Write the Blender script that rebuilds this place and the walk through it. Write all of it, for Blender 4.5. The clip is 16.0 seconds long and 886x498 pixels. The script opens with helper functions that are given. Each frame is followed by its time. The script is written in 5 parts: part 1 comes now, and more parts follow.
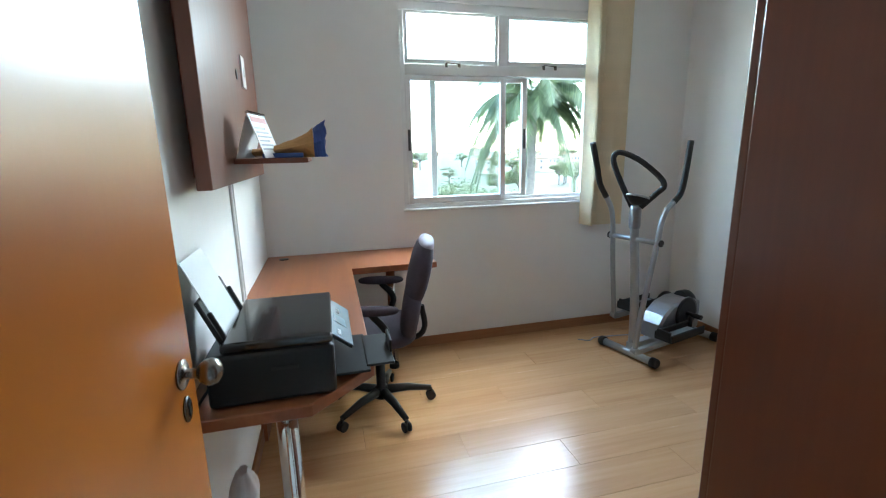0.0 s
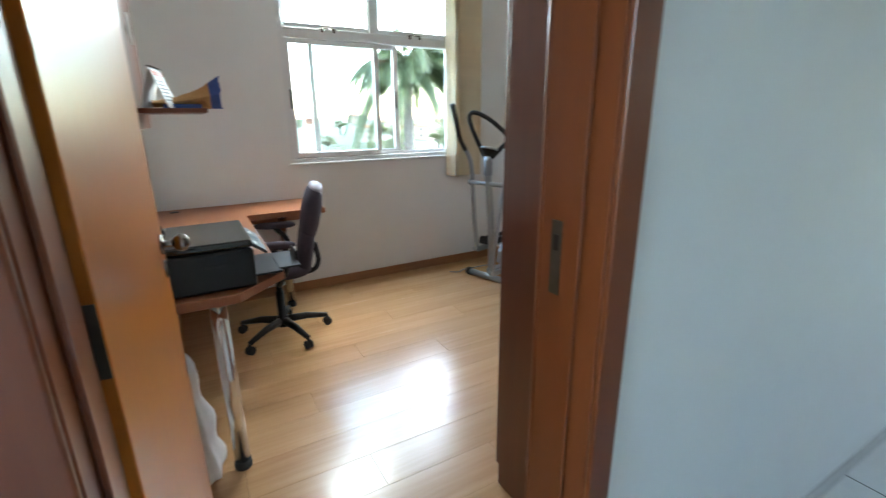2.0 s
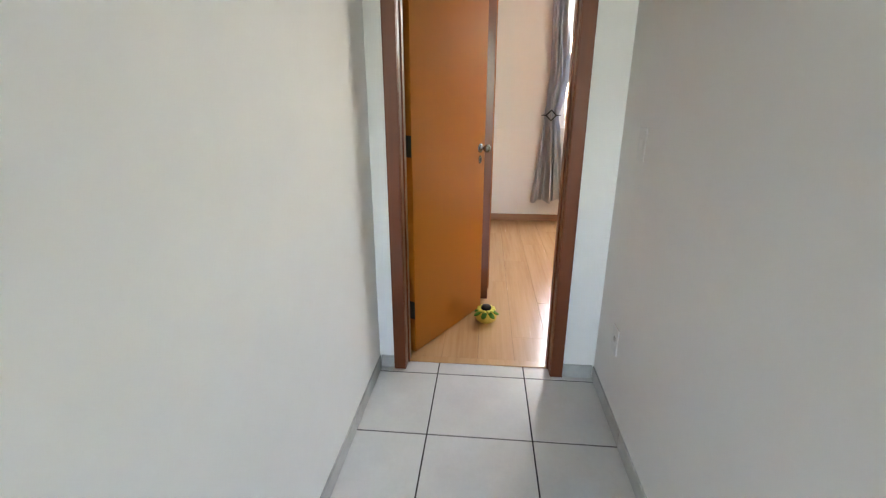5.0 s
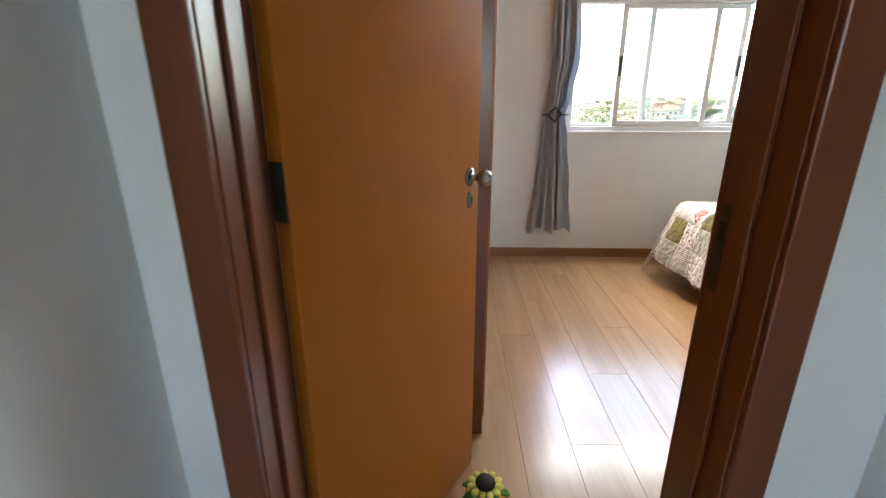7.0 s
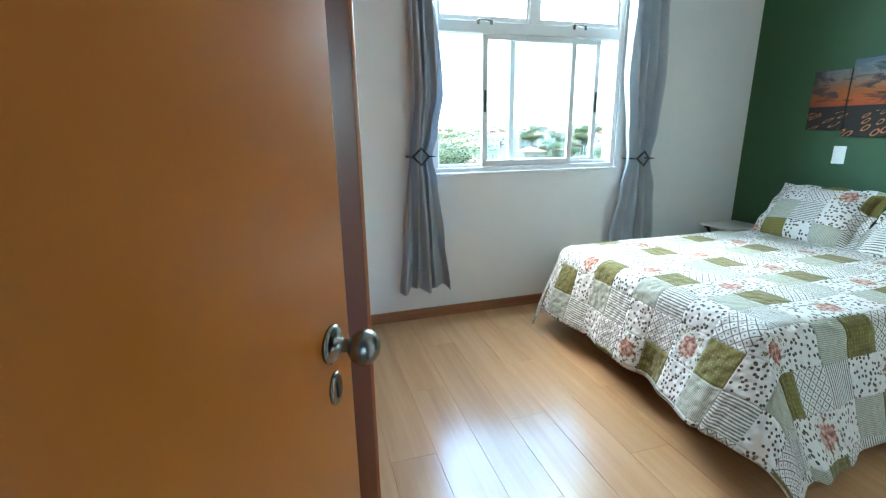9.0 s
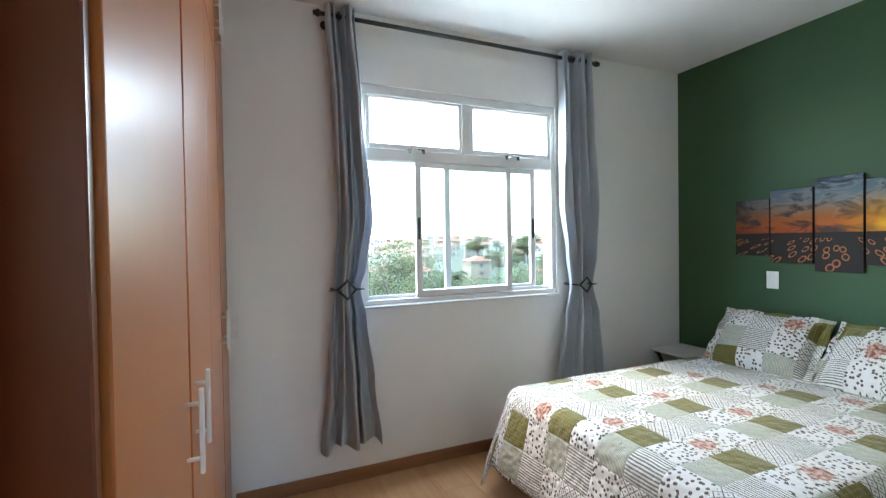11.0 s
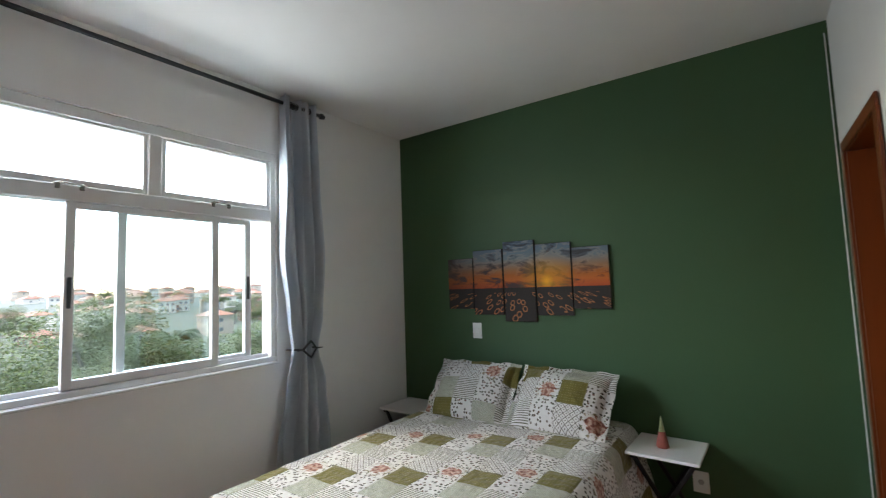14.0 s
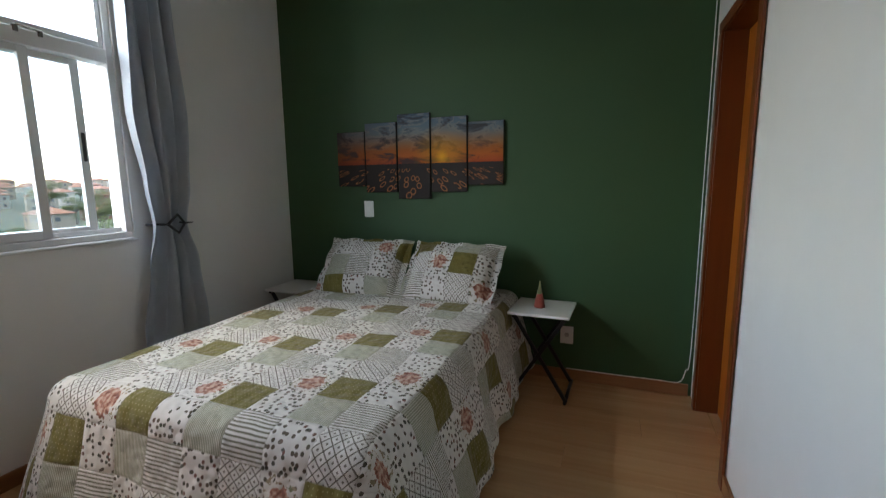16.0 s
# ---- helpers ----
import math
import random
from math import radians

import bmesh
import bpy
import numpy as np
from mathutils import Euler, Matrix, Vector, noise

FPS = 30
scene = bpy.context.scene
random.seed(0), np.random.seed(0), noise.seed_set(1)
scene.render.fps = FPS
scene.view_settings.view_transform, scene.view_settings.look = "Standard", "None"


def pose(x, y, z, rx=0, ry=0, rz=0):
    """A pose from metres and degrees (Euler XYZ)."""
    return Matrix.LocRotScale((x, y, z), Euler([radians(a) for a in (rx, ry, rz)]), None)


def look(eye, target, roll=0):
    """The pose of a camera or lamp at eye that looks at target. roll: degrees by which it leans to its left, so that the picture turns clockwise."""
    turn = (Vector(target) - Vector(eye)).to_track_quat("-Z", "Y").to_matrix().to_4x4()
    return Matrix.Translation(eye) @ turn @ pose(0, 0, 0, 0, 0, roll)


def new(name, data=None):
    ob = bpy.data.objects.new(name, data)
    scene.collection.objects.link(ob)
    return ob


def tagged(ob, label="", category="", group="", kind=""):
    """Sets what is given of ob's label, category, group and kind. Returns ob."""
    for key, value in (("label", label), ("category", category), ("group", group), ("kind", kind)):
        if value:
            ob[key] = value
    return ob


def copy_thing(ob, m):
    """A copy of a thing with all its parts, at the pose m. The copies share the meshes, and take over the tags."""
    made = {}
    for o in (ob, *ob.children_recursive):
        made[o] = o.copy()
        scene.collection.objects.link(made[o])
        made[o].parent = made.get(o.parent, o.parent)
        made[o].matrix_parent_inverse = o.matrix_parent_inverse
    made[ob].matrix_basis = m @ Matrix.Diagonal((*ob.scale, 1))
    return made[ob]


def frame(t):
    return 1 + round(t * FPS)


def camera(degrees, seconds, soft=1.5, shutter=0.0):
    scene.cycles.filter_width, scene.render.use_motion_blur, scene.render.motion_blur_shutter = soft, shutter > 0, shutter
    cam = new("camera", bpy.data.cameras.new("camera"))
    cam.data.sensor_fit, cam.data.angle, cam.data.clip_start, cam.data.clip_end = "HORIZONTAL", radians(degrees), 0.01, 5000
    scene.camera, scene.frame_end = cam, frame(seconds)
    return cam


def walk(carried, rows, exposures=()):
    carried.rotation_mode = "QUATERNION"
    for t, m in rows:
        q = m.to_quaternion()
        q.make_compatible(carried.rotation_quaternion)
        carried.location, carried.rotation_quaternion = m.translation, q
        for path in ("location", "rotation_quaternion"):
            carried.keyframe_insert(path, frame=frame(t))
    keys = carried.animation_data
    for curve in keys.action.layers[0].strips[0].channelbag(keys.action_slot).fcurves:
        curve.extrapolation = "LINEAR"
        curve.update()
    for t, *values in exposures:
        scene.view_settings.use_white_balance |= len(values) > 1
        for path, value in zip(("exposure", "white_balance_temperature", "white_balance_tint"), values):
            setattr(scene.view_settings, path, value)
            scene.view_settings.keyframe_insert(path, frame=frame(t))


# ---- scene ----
cam = camera(89.7, 16.0, soft=1.15, shutter=0.25)
PATH = [
    (0, (0.766, 0.037, 1.41), (1.253, 1.93, 0.986), -1.2),
    (0.5, (0.731, -0.113, 1.367), (1.21, 1.783, 0.948), -1.1),
    (1, (0.654, -0.282, 1.362), (1.126, 1.605, 0.895), -1.1),
    (1.5, (0.618, -0.384, 1.36), (1.128, 1.478, 0.838), -1.0),
    (2, (0.593, -0.47, 1.348), (1.535, 1.201, 0.784), -0.7),
    (2.5, (0.581, -0.589, 1.336), (2.031, 0.643, 0.723), -1.1),
    (3, (0.611, -0.662, 1.315), (2.366, 0.05, 0.672), -0.9),
    (3.5, (0.76, -0.667, 1.323), (2.6, -0.265, 0.648), -0.3),
    (3.7, (0.858, -0.669, 1.335), (2.706, -0.323, 0.653), -0.0),
    (5.8, (2.168, -0.426, 1.257), (4.065, -0.275, 0.643), -0.1),
    (6, (2.33, -0.445, 1.253), (4.222, -0.278, 0.626), -0.4),
    (6.5, (2.662, -0.396, 1.262), (4.556, -0.248, 0.635), -0.4),
    (7, (2.97, -0.434, 1.228), (4.87, -0.377, 0.608), -0.0),
    (7.5, (3.204, -0.461, 1.234), (5.107, -0.526, 0.621), -0.2),
    (8, (3.399, -0.437, 1.247), (5.288, -0.646, 0.624), -0.1),
    (8.5, (3.534, -0.443, 1.266), (5.385, -0.879, 0.646), -0.1),
    (10.8, (3.969, -0.639, 1.416), (5.793, -1.451, 1.3), -1.1),
    (11, (3.949, -0.664, 1.413), (5.783, -1.461, 1.378), -0.9),
    (11.5, (3.972, -0.669, 1.462), (5.799, -1.474, 1.571), -1.1),
    (12, (3.985, -0.728, 1.479), (5.807, -1.537, 1.642), -1.2),
    (12.5, (3.996, -0.795, 1.499), (5.768, -1.706, 1.666), -1.4),
    (13, (4.017, -0.866, 1.512), (5.609, -2.066, 1.67), -2.0),
    (13.5, (4.034, -0.931, 1.493), (5.395, -2.388, 1.65), -2.3),
    (14, (4.053, -0.98, 1.476), (5.2, -2.61, 1.633), -2.0),
    (14.5, (4.059, -1.037, 1.457), (5.017, -2.786, 1.6), -1.9),
    (15, (4.089, -1.111, 1.438), (4.918, -2.929, 1.537), -1.5),
    (15.5, (4.129, -1.114, 1.352), (4.882, -2.965, 1.277), -1.0),
    (16, (4.16, -1.05, 1.302), (4.864, -2.898, 1.005), -0.7),
]
EXPOSURES = [(0.0, 4.82, 5850, -3), (1.0, 4.92, 5750, -7), (2.0, 4.85, 6300, 0), (2.5, 5.1, 6900, 5), (3.0, 5.3, 7500, 10), (3.5, 5.5, 7900, 12), (5.8, 5.45, 8000, 14), (6.0, 5.4, 8000, 14), (6.5, 4.95, 7600, 14), (7.0, 4.75, 7000, 11), (8.0, 5.05, 5400, -10), (8.7, 5.0, 5300, -10), (10.8, 4.5, 5900, 3), (11.5, 4.42, 5950, 4), (12.0, 4.3, 6050, 5), (12.5, 4.25, 6100, 6), (13.0, 4.22, 6200, 7), (13.5, 4.15, 6350, 8), (14.0, 3.8, 6400, 8), (14.5, 3.25, 6400, 8), (15.5, 3.3, 6400, 7), (16.0, 3.3, 6400, 8)]
walk(cam, [(t, look(eye, target, roll)) for t, eye, target, roll in PATH], EXPOSURES)

# ---------------------------------------------------------------- light
world = bpy.data.worlds.new("sky")
scene.world = world
world.use_nodes = True
wn = world.node_tree.nodes
sky = wn.new("ShaderNodeTexSky")
sky.sky_type, sky.sun_disc = "NISHITA", False
sky.sun_elevation, sky.sun_rotation = radians(48), radians(60)
sky.air_density, sky.dust_density, sky.ozone_density = 1.0, 1.6, 1.0
world.node_tree.links.new(sky.outputs[0], wn["Background"].inputs[0])
wn["Background"].inputs[1].default_value = 0.15
sun_data = bpy.data.lights.new("sun", "SUN")
sun_data.energy, sun_data.angle, sun_data.color = 0.5, radians(14), (1.0, 0.96, 0.9)
sun = new("sun", sun_data)
sun.matrix_world = look((-20, -30, 40), (0, 0, 0))


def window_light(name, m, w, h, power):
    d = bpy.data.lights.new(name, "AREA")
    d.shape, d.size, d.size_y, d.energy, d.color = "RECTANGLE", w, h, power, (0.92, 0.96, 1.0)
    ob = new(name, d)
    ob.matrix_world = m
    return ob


# ---------------------------------------------------------------- material helpers
def nodes_of(name):
    m = bpy.data.materials.new(name)
    m.use_nodes = True
    nt = m.node_tree
    return m, nt, nt.nodes["Principled BSDF"]


def add(nt, kind, **values):
    n = nt.nodes.new(kind)
    for k, v in values.items():
        if k in n.inputs:
            n.inputs[k].default_value = v
    return n


def coords(nt, scale=(1, 1, 1), space="Object"):
    tc = nt.nodes.new("ShaderNodeTexCoord")
    mp = nt.nodes.new("ShaderNodeMapping")
    mp.inputs["Scale"].default_value = scale
    nt.links.new(tc.outputs[space], mp.inputs[0])
    return mp.outputs[0]


def math2(nt, op, a, b=None):
    n = nt.nodes.new("ShaderNodeMath")
    n.operation = op
    for i, v in enumerate((a, b)):
        if v is None:
            continue
        if isinstance(v, (int, float)):
            n.inputs[i].default_value = v
        else:
            nt.links.new(v, n.inputs[i])
    return n.outputs[0]


def mixc(nt, fac, a, b, mode="MIX"):
    n = nt.nodes.new("ShaderNodeMix")
    n.data_type, n.blend_type = "RGBA", mode
    for sock, v in ((n.inputs[0], fac), (n.inputs[6], a), (n.inputs[7], b)):
        if isinstance(v, (int, float)):
            sock.default_value = v
        elif isinstance(v, tuple):
            sock.default_value = (*v, 1) if len(v) == 3 else v
        else:
            nt.links.new(v, sock)
    return n.outputs[2]


def ramp(nt, fac, *stops):
    n = nt.nodes.new("ShaderNodeValToRGB")
    el = n.color_ramp.elements
    while len(el) < len(stops):
        el.new(0.5)
    for e, (p, c) in zip(el, stops):
        e.position, e.color = p, (*c, 1)
    nt.links.new(fac, n.inputs[0])
    return n.outputs[0]


def bump(nt, bsdf, height, strength=0.2, distance=0.01):
    n = add(nt, "ShaderNodeBump", Strength=strength, Distance=distance)
    nt.links.new(height, n.inputs["Height"])
    nt.links.new(n.outputs[0], bsdf.inputs["Normal"])


def plain(name, color, rough=0.5, metal=0.0, var=0.08, scale=30.0, relief=0.05, coat=0.0):
    """A paint, plastic or metal with slight mottling at two scales."""
    m, nt, b = nodes_of(name)
    v = coords(nt)
    n1 = add(nt, "ShaderNodeTexNoise", Scale=scale, Detail=4.0)
    n2 = add(nt, "ShaderNodeTexNoise", Scale=scale * 0.07, Detail=3.0)
    nt.links.new(v, n1.inputs["Vector"])
    nt.links.new(v, n2.inputs["Vector"])
    f = math2(nt, "ADD", math2(nt, "MULTIPLY", n1.outputs[0], 0.4), math2(nt, "MULTIPLY", n2.outputs[0], 0.6))
    lo = tuple(max(0.0, c * (1 - var)) for c in color)
    hi = tuple(min(1.0, c * (1 + var)) for c in color)
    nt.links.new(ramp(nt, f, (0.3, lo), (0.7, hi)), b.inputs["Base Color"])
    b.inputs["Roughness"].default_value, b.inputs["Metallic"].default_value = rough, metal
    b.inputs["Coat Weight"].default_value = coat
    if relief:
        bump(nt, b, n1.outputs[0], relief, 0.004)
    return m


def wood(name, dark, mid, light, axis=2, rough=0.3, coat=0.3, scale=1.0, by_object=0.0, ripple=0.0):
    """Veneer with grain along one axis of the object; ripple: unevenness of the varnish."""
    m, nt, b = nodes_of(name)
    s = [22.0 * scale] * 3
    s[axis] = 1.1 * scale
    v = coords(nt, tuple(s))
    if by_object:
        oi = nt.nodes.new("ShaderNodeObjectInfo")
        cx = nt.nodes.new("ShaderNodeCombineXYZ")
        for i in range(3):
            nt.links.new(math2(nt, "MULTIPLY", oi.outputs["Random"], 40.0 + 13 * i), cx.inputs[i])
        va = nt.nodes.new("ShaderNodeVectorMath")
        nt.links.new(v, va.inputs[0])
        nt.links.new(cx.outputs[0], va.inputs[1])
        v = va.outputs[0]
    n1 = add(nt, "ShaderNodeTexNoise", Scale=0.35, Detail=3.0, Distortion=0.8)
    n2 = add(nt, "ShaderNodeTexNoise", Scale=2.6, Detail=6.0, Roughness=0.65)
    n3 = add(nt, "ShaderNodeTexNoise", Scale=9.0, Detail=2.0)
    for n in (n1, n2, n3):
        nt.links.new(v, n.inputs["Vector"])
    f = math2(nt, "ADD", math2(nt, "MULTIPLY", n1.outputs[0], 0.55), math2(nt, "MULTIPLY", n2.outputs[0], 0.45))
    col = ramp(nt, f, (0.25, dark), (0.75, light)) if ripple else ramp(nt, f, (0.32, dark), (0.5, mid), (0.68, light))
    if by_object:
        hv = nt.nodes.new("ShaderNodeHueSaturation")
        nt.links.new(math2(nt, "ADD", math2(nt, "MULTIPLY", oi.outputs["Random"], by_object), 1 - by_object / 2), hv.inputs["Value"])
        nt.links.new(col, hv.inputs["Color"])
        col = hv.outputs[0]
    nt.links.new(col, b.inputs["Base Color"])
    nt.links.new(math2(nt, "ADD", math2(nt, "MULTIPLY", n2.outputs[0], 0.03 if ripple else 0.12), rough - (0.015 if ripple else 0.06)), b.inputs["Roughness"])
    b.inputs["Coat Weight"].default_value, b.inputs["Coat Roughness"].default_value = coat, 0.15
    if ripple:
        n4 = add(nt, "ShaderNodeTexNoise", Scale=1.0, Detail=2.0)
        nt.links.new(coords(nt, (28.0, 28.0, 11.0)), n4.inputs["Vector"])
        bump(nt, b, n4.outputs[0], ripple, 0.002)
    else:
        bump(nt, b, n1.outputs[0], 0.02, 0.003)
    return m


def wall_paint(name, color, rough=0.75):
    m, nt, b = nodes_of(name)
    v = coords(nt)
    fine = add(nt, "ShaderNodeTexNoise", Scale=180.0, Detail=3.0)
    mid = add(nt, "ShaderNodeTexNoise", Scale=9.0, Detail=4.0)
    big = add(nt, "ShaderNodeTexNoise", Scale=1.1, Detail=3.0)
    for n in (fine, mid, big):
        nt.links.new(v, n.inputs["Vector"])
    f = math2(nt, "ADD", math2(nt, "MULTIPLY", big.outputs[0], 0.7), math2(nt, "MULTIPLY", mid.outputs[0], 0.3))
    nt.links.new(ramp(nt, f, (0.3, tuple(c * 0.955 for c in color)), (0.65, color)), b.inputs["Base Color"])
    b.inputs["Roughness"].default_value = rough
    h = math2(nt, "ADD", math2(nt, "MULTIPLY", fine.outputs[0], 0.25), mid.outputs[0])
    bump(nt, b, h, 0.12, 0.004)
    return m


MAT = {}
MAT["wall"] = wall_paint("white wall paint", (0.80, 0.80, 0.78))
MAT["green"] = wall_paint("green wall paint", (0.036, 0.090, 0.033), 0.6)
MAT["ceiling"] = wall_paint("ceiling paint", (0.80, 0.80, 0.79), 0.85)
MAT["laminate"] = wood("oak laminate", (0.46, 0.252, 0.114), (0.54, 0.318, 0.155), (0.60, 0.372, 0.194), 0, 0.25, 0.3, 0.8, 0.09)
MAT["door"] = wood("honey door veneer", (0.405, 0.119, 0.0115), (0.415, 0.124, 0.012), (0.425, 0.129, 0.0125), 2, 0.29, 0.0, 0.24, ripple=0.10)
MAT["jamb"] = wood("red brown varnished wood", (0.13, 0.029, 0.0068), (0.152, 0.035, 0.0082), (0.175, 0.043, 0.0105), 2, 0.34, 0.12, 0.6)
MAT["mahogany"] = wood("mahogany panel", (0.105, 0.029, 0.012), (0.135, 0.038, 0.015), (0.16, 0.047, 0.019), 2, 0.38, 0.15, 0.7)
MAT["desk"] = wood("cherry desk laminate", (0.25, 0.085, 0.034), (0.31, 0.11, 0.045), (0.36, 0.14, 0.06), 1, 0.4, 0.1, 1.0)
MAT["wardrobe"] = wood("wardrobe veneer", (0.33, 0.098, 0.019), (0.36, 0.11, 0.023), (0.39, 0.124, 0.028), 2, 0.30, 0.0, 0.33, ripple=0.07)
MAT["wardrobe"].node_tree.nodes["Principled BSDF"].inputs["Specular IOR Level"].default_value = 0.35
MAT["door"].node_tree.nodes["Principled BSDF"].inputs["Specular IOR Level"].default_value = 0.4
MAT["base"] = wood("baseboard wood", (0.24, 0.105, 0.04), (0.32, 0.145, 0.058), (0.38, 0.185, 0.08), 0, 0.4, 0.1, 1.0)
MAT["base_y"] = wood("baseboard wood across", (0.24, 0.105, 0.04), (0.32, 0.145, 0.058), (0.38, 0.185, 0.08), 1, 0.4, 0.1, 1.0)
MAT["alu"] = plain("white window aluminium", (0.74, 0.75, 0.74), 0.35, 0.0, 0.04, 12, 0.0, 0.2)
MAT["chrome"] = plain("chrome", (0.75, 0.75, 0.74), 0.12, 1.0, 0.05, 20, 0.0)
MAT["nickel"] = plain("aged nickel", (0.24, 0.225, 0.205), 0.27, 1.0, 0.2, 60, 0.05)
MAT["dark_metal"] = plain("dark oxidised metal", (0.07, 0.07, 0.065), 0.4, 0.8, 0.3, 50, 0.1)
MAT["black"] = plain("black plastic", (0.012, 0.013, 0.014), 0.33, 0.0, 0.2, 120, 0.04)
MAT["black"].node_tree.nodes["Principled BSDF"].inputs["Specular IOR Level"].default_value = 0.3
MAT["gloss_black"] = plain("glossy black plastic", (0.012, 0.014, 0.015), 0.13, 0.0, 0.15, 60, 0.02, 0.3)
MAT["rubber"] = plain("black foam rubber", (0.016, 0.017, 0.017), 0.75, 0.0, 0.2, 150, 0.15)
MAT["silver"] = plain("silver painted steel", (0.36, 0.38, 0.40), 0.3, 0.75, 0.06, 40, 0.02)
MAT["white"] = plain("white lacquer", (0.78, 0.78, 0.77), 0.3, 0.0, 0.03, 20, 0.0, 0.2)
MAT["stone"] = plain("grey marble skirting", (0.42, 0.42, 0.40), 0.35, 0.0, 0.3, 14, 0.03)
MAT["grout"] = plain("dark grout", (0.035, 0.035, 0.035), 0.85, 0.0, 0.25, 90, 0.2)


def tile_material():
    m, nt, b = nodes_of("light grey ceramic tile")
    oi = nt.nodes.new("ShaderNodeObjectInfo")
    v = coords(nt, (1, 1, 1))
    n1 = add(nt, "ShaderNodeTexNoise", Scale=5.0, Detail=6.0, Roughness=0.6)
    n2 = add(nt, "ShaderNodeTexNoise", Scale=60.0, Detail=3.0)
    for n in (n1, n2):
        nt.links.new(v, n.inputs["Vector"])
    f = math2(nt, "ADD", math2(nt, "MULTIPLY", n1.outputs[0], 0.8), math2(nt, "MULTIPLY", n2.outputs[0], 0.2))
    c = ramp(nt, f, (0.35, (0.60, 0.60, 0.57)), (0.65, (0.68, 0.68, 0.65)))
    hv = nt.nodes.new("ShaderNodeHueSaturation")
    nt.links.new(math2(nt, "ADD", math2(nt, "MULTIPLY", oi.outputs["Random"], 0.06), 0.97), hv.inputs["Value"])
    nt.links.new(c, hv.inputs["Color"])
    nt.links.new(hv.outputs[0], b.inputs["Base Color"])
    b.inputs["Roughness"].default_value = 0.28
    bump(nt, b, n1.outputs[0], 0.05, 0.004)
    return m


MAT["tile"] = tile_material()


def glass_material():
    m, nt, b = nodes_of("window glass")
    out = nt.nodes["Material Output"]
    tr = add(nt, "ShaderNodeBsdfTransparent", Color=(0.93, 0.96, 0.95, 1))
    gl = add(nt, "ShaderNodeBsdfGlossy", Roughness=0.02)
    mx = add(nt, "ShaderNodeMixShader", Fac=0.05)
    nt.links.new(tr.outputs[0], mx.inputs[1])
    nt.links.new(gl.outputs[0], mx.inputs[2])
    nt.links.new(mx.outputs[0], out.inputs["Surface"])
    nt.nodes.remove(b)
    return m


MAT["glass"] = glass_material()


# ---------------------------------------------------------------- mesh helpers
def box(bm, x0, y0, z0, x1, y1, z1, bevel=0.0, seg=1, m=None):
    r = bmesh.ops.create_cube(bm, size=1.0)
    vs = r["verts"]
    for v in vs:
        v.co = Vector(((x0 + x1) / 2 + v.co.x * (x1 - x0), (y0 + y1) / 2 + v.co.y * (y1 - y0), (z0 + z1) / 2 + v.co.z * (z1 - z0)))
    if bevel:
        es = list({e for v in vs for e in v.link_edges})
        out = bmesh.ops.bevel(bm, geom=es, offset=bevel, segments=seg, affect="EDGES", profile=0.5)
        vs = list({v for f in out["faces"] for v in f.verts} | {v for v in vs if v.is_valid})
    if m is not None:
        bmesh.ops.transform(bm, matrix=m, verts=vs)
    return vs


def tube(bm, pts, r, seg=10, cap=True):
    """A round bar through the points; r is one radius or one for each point."""
    pts = [Vector(p) for p in pts]
    rs = r if isinstance(r, (list, tuple)) else [r] * len(pts)
    rings, up = [], None
    for i, p in enumerate(pts):
        d = (pts[min(i + 1, len(pts) - 1)] - pts[max(i - 1, 0)]).normalized()
        if up is None:
            up = d.orthogonal().normalized()
        up = (up - d * up.dot(d)).normalized()
        side = d.cross(up)
        rings.append([bm.verts.new(p + (up * math.cos(a) + side * math.sin(a)) * rs[i]) for a in (2 * math.pi * k / seg for k in range(seg))])
    for a, b in zip(rings, rings[1:]):
        for k in range(seg):
            f = bm.faces.new((a[k], a[(k + 1) % seg], b[(k + 1) % seg], b[k]))
            f.smooth = True
    if cap:
        bm.faces.new(rings[0][::-1])
        bm.faces.new(rings[-1])
    return rings


def smooth_path(pts, n=8):
    """Catmull-Rom through the points."""
    p = [Vector(q) for q in pts]
    p = [p[0] * 2 - p[1]] + p + [p[-1] * 2 - p[-2]]
    out = []
    for i in range(1, len(p) - 2):
        for k in range(n):
            t = k / n
            out.append(0.5 * ((2 * p[i]) + (p[i + 1] - p[i - 1]) * t + (2 * p[i - 1] - 5 * p[i] + 4 * p[i + 1] - p[i + 2]) * t * t + (3 * p[i] - p[i - 1] - 3 * p[i + 1] + p[i + 2]) * t ** 3))
    return out + [p[-2]]


def lathe(bm, prof, seg=20, m=None):
    """Turns (radius, height) pairs round z."""
    rings = []
    for r, z in prof:
        rings.append([bm.verts.new((max(r, 1e-4) * math.cos(2 * math.pi * k / seg), max(r, 1e-4) * math.sin(2 * math.pi * k / seg), z)) for k in range(seg)])
    for a, b in zip(rings, rings[1:]):
        for k in range(seg):
            f = bm.faces.new((a[k], a[(k + 1) % seg], b[(k + 1) % seg], b[k]))
            f.smooth = True
    bm.faces.new(rings[0][::-1])
    bm.faces.new(rings[-1])
    if m is not None:
        bmesh.ops.transform(bm, matrix=m, verts=[v for ring in rings for v in ring])


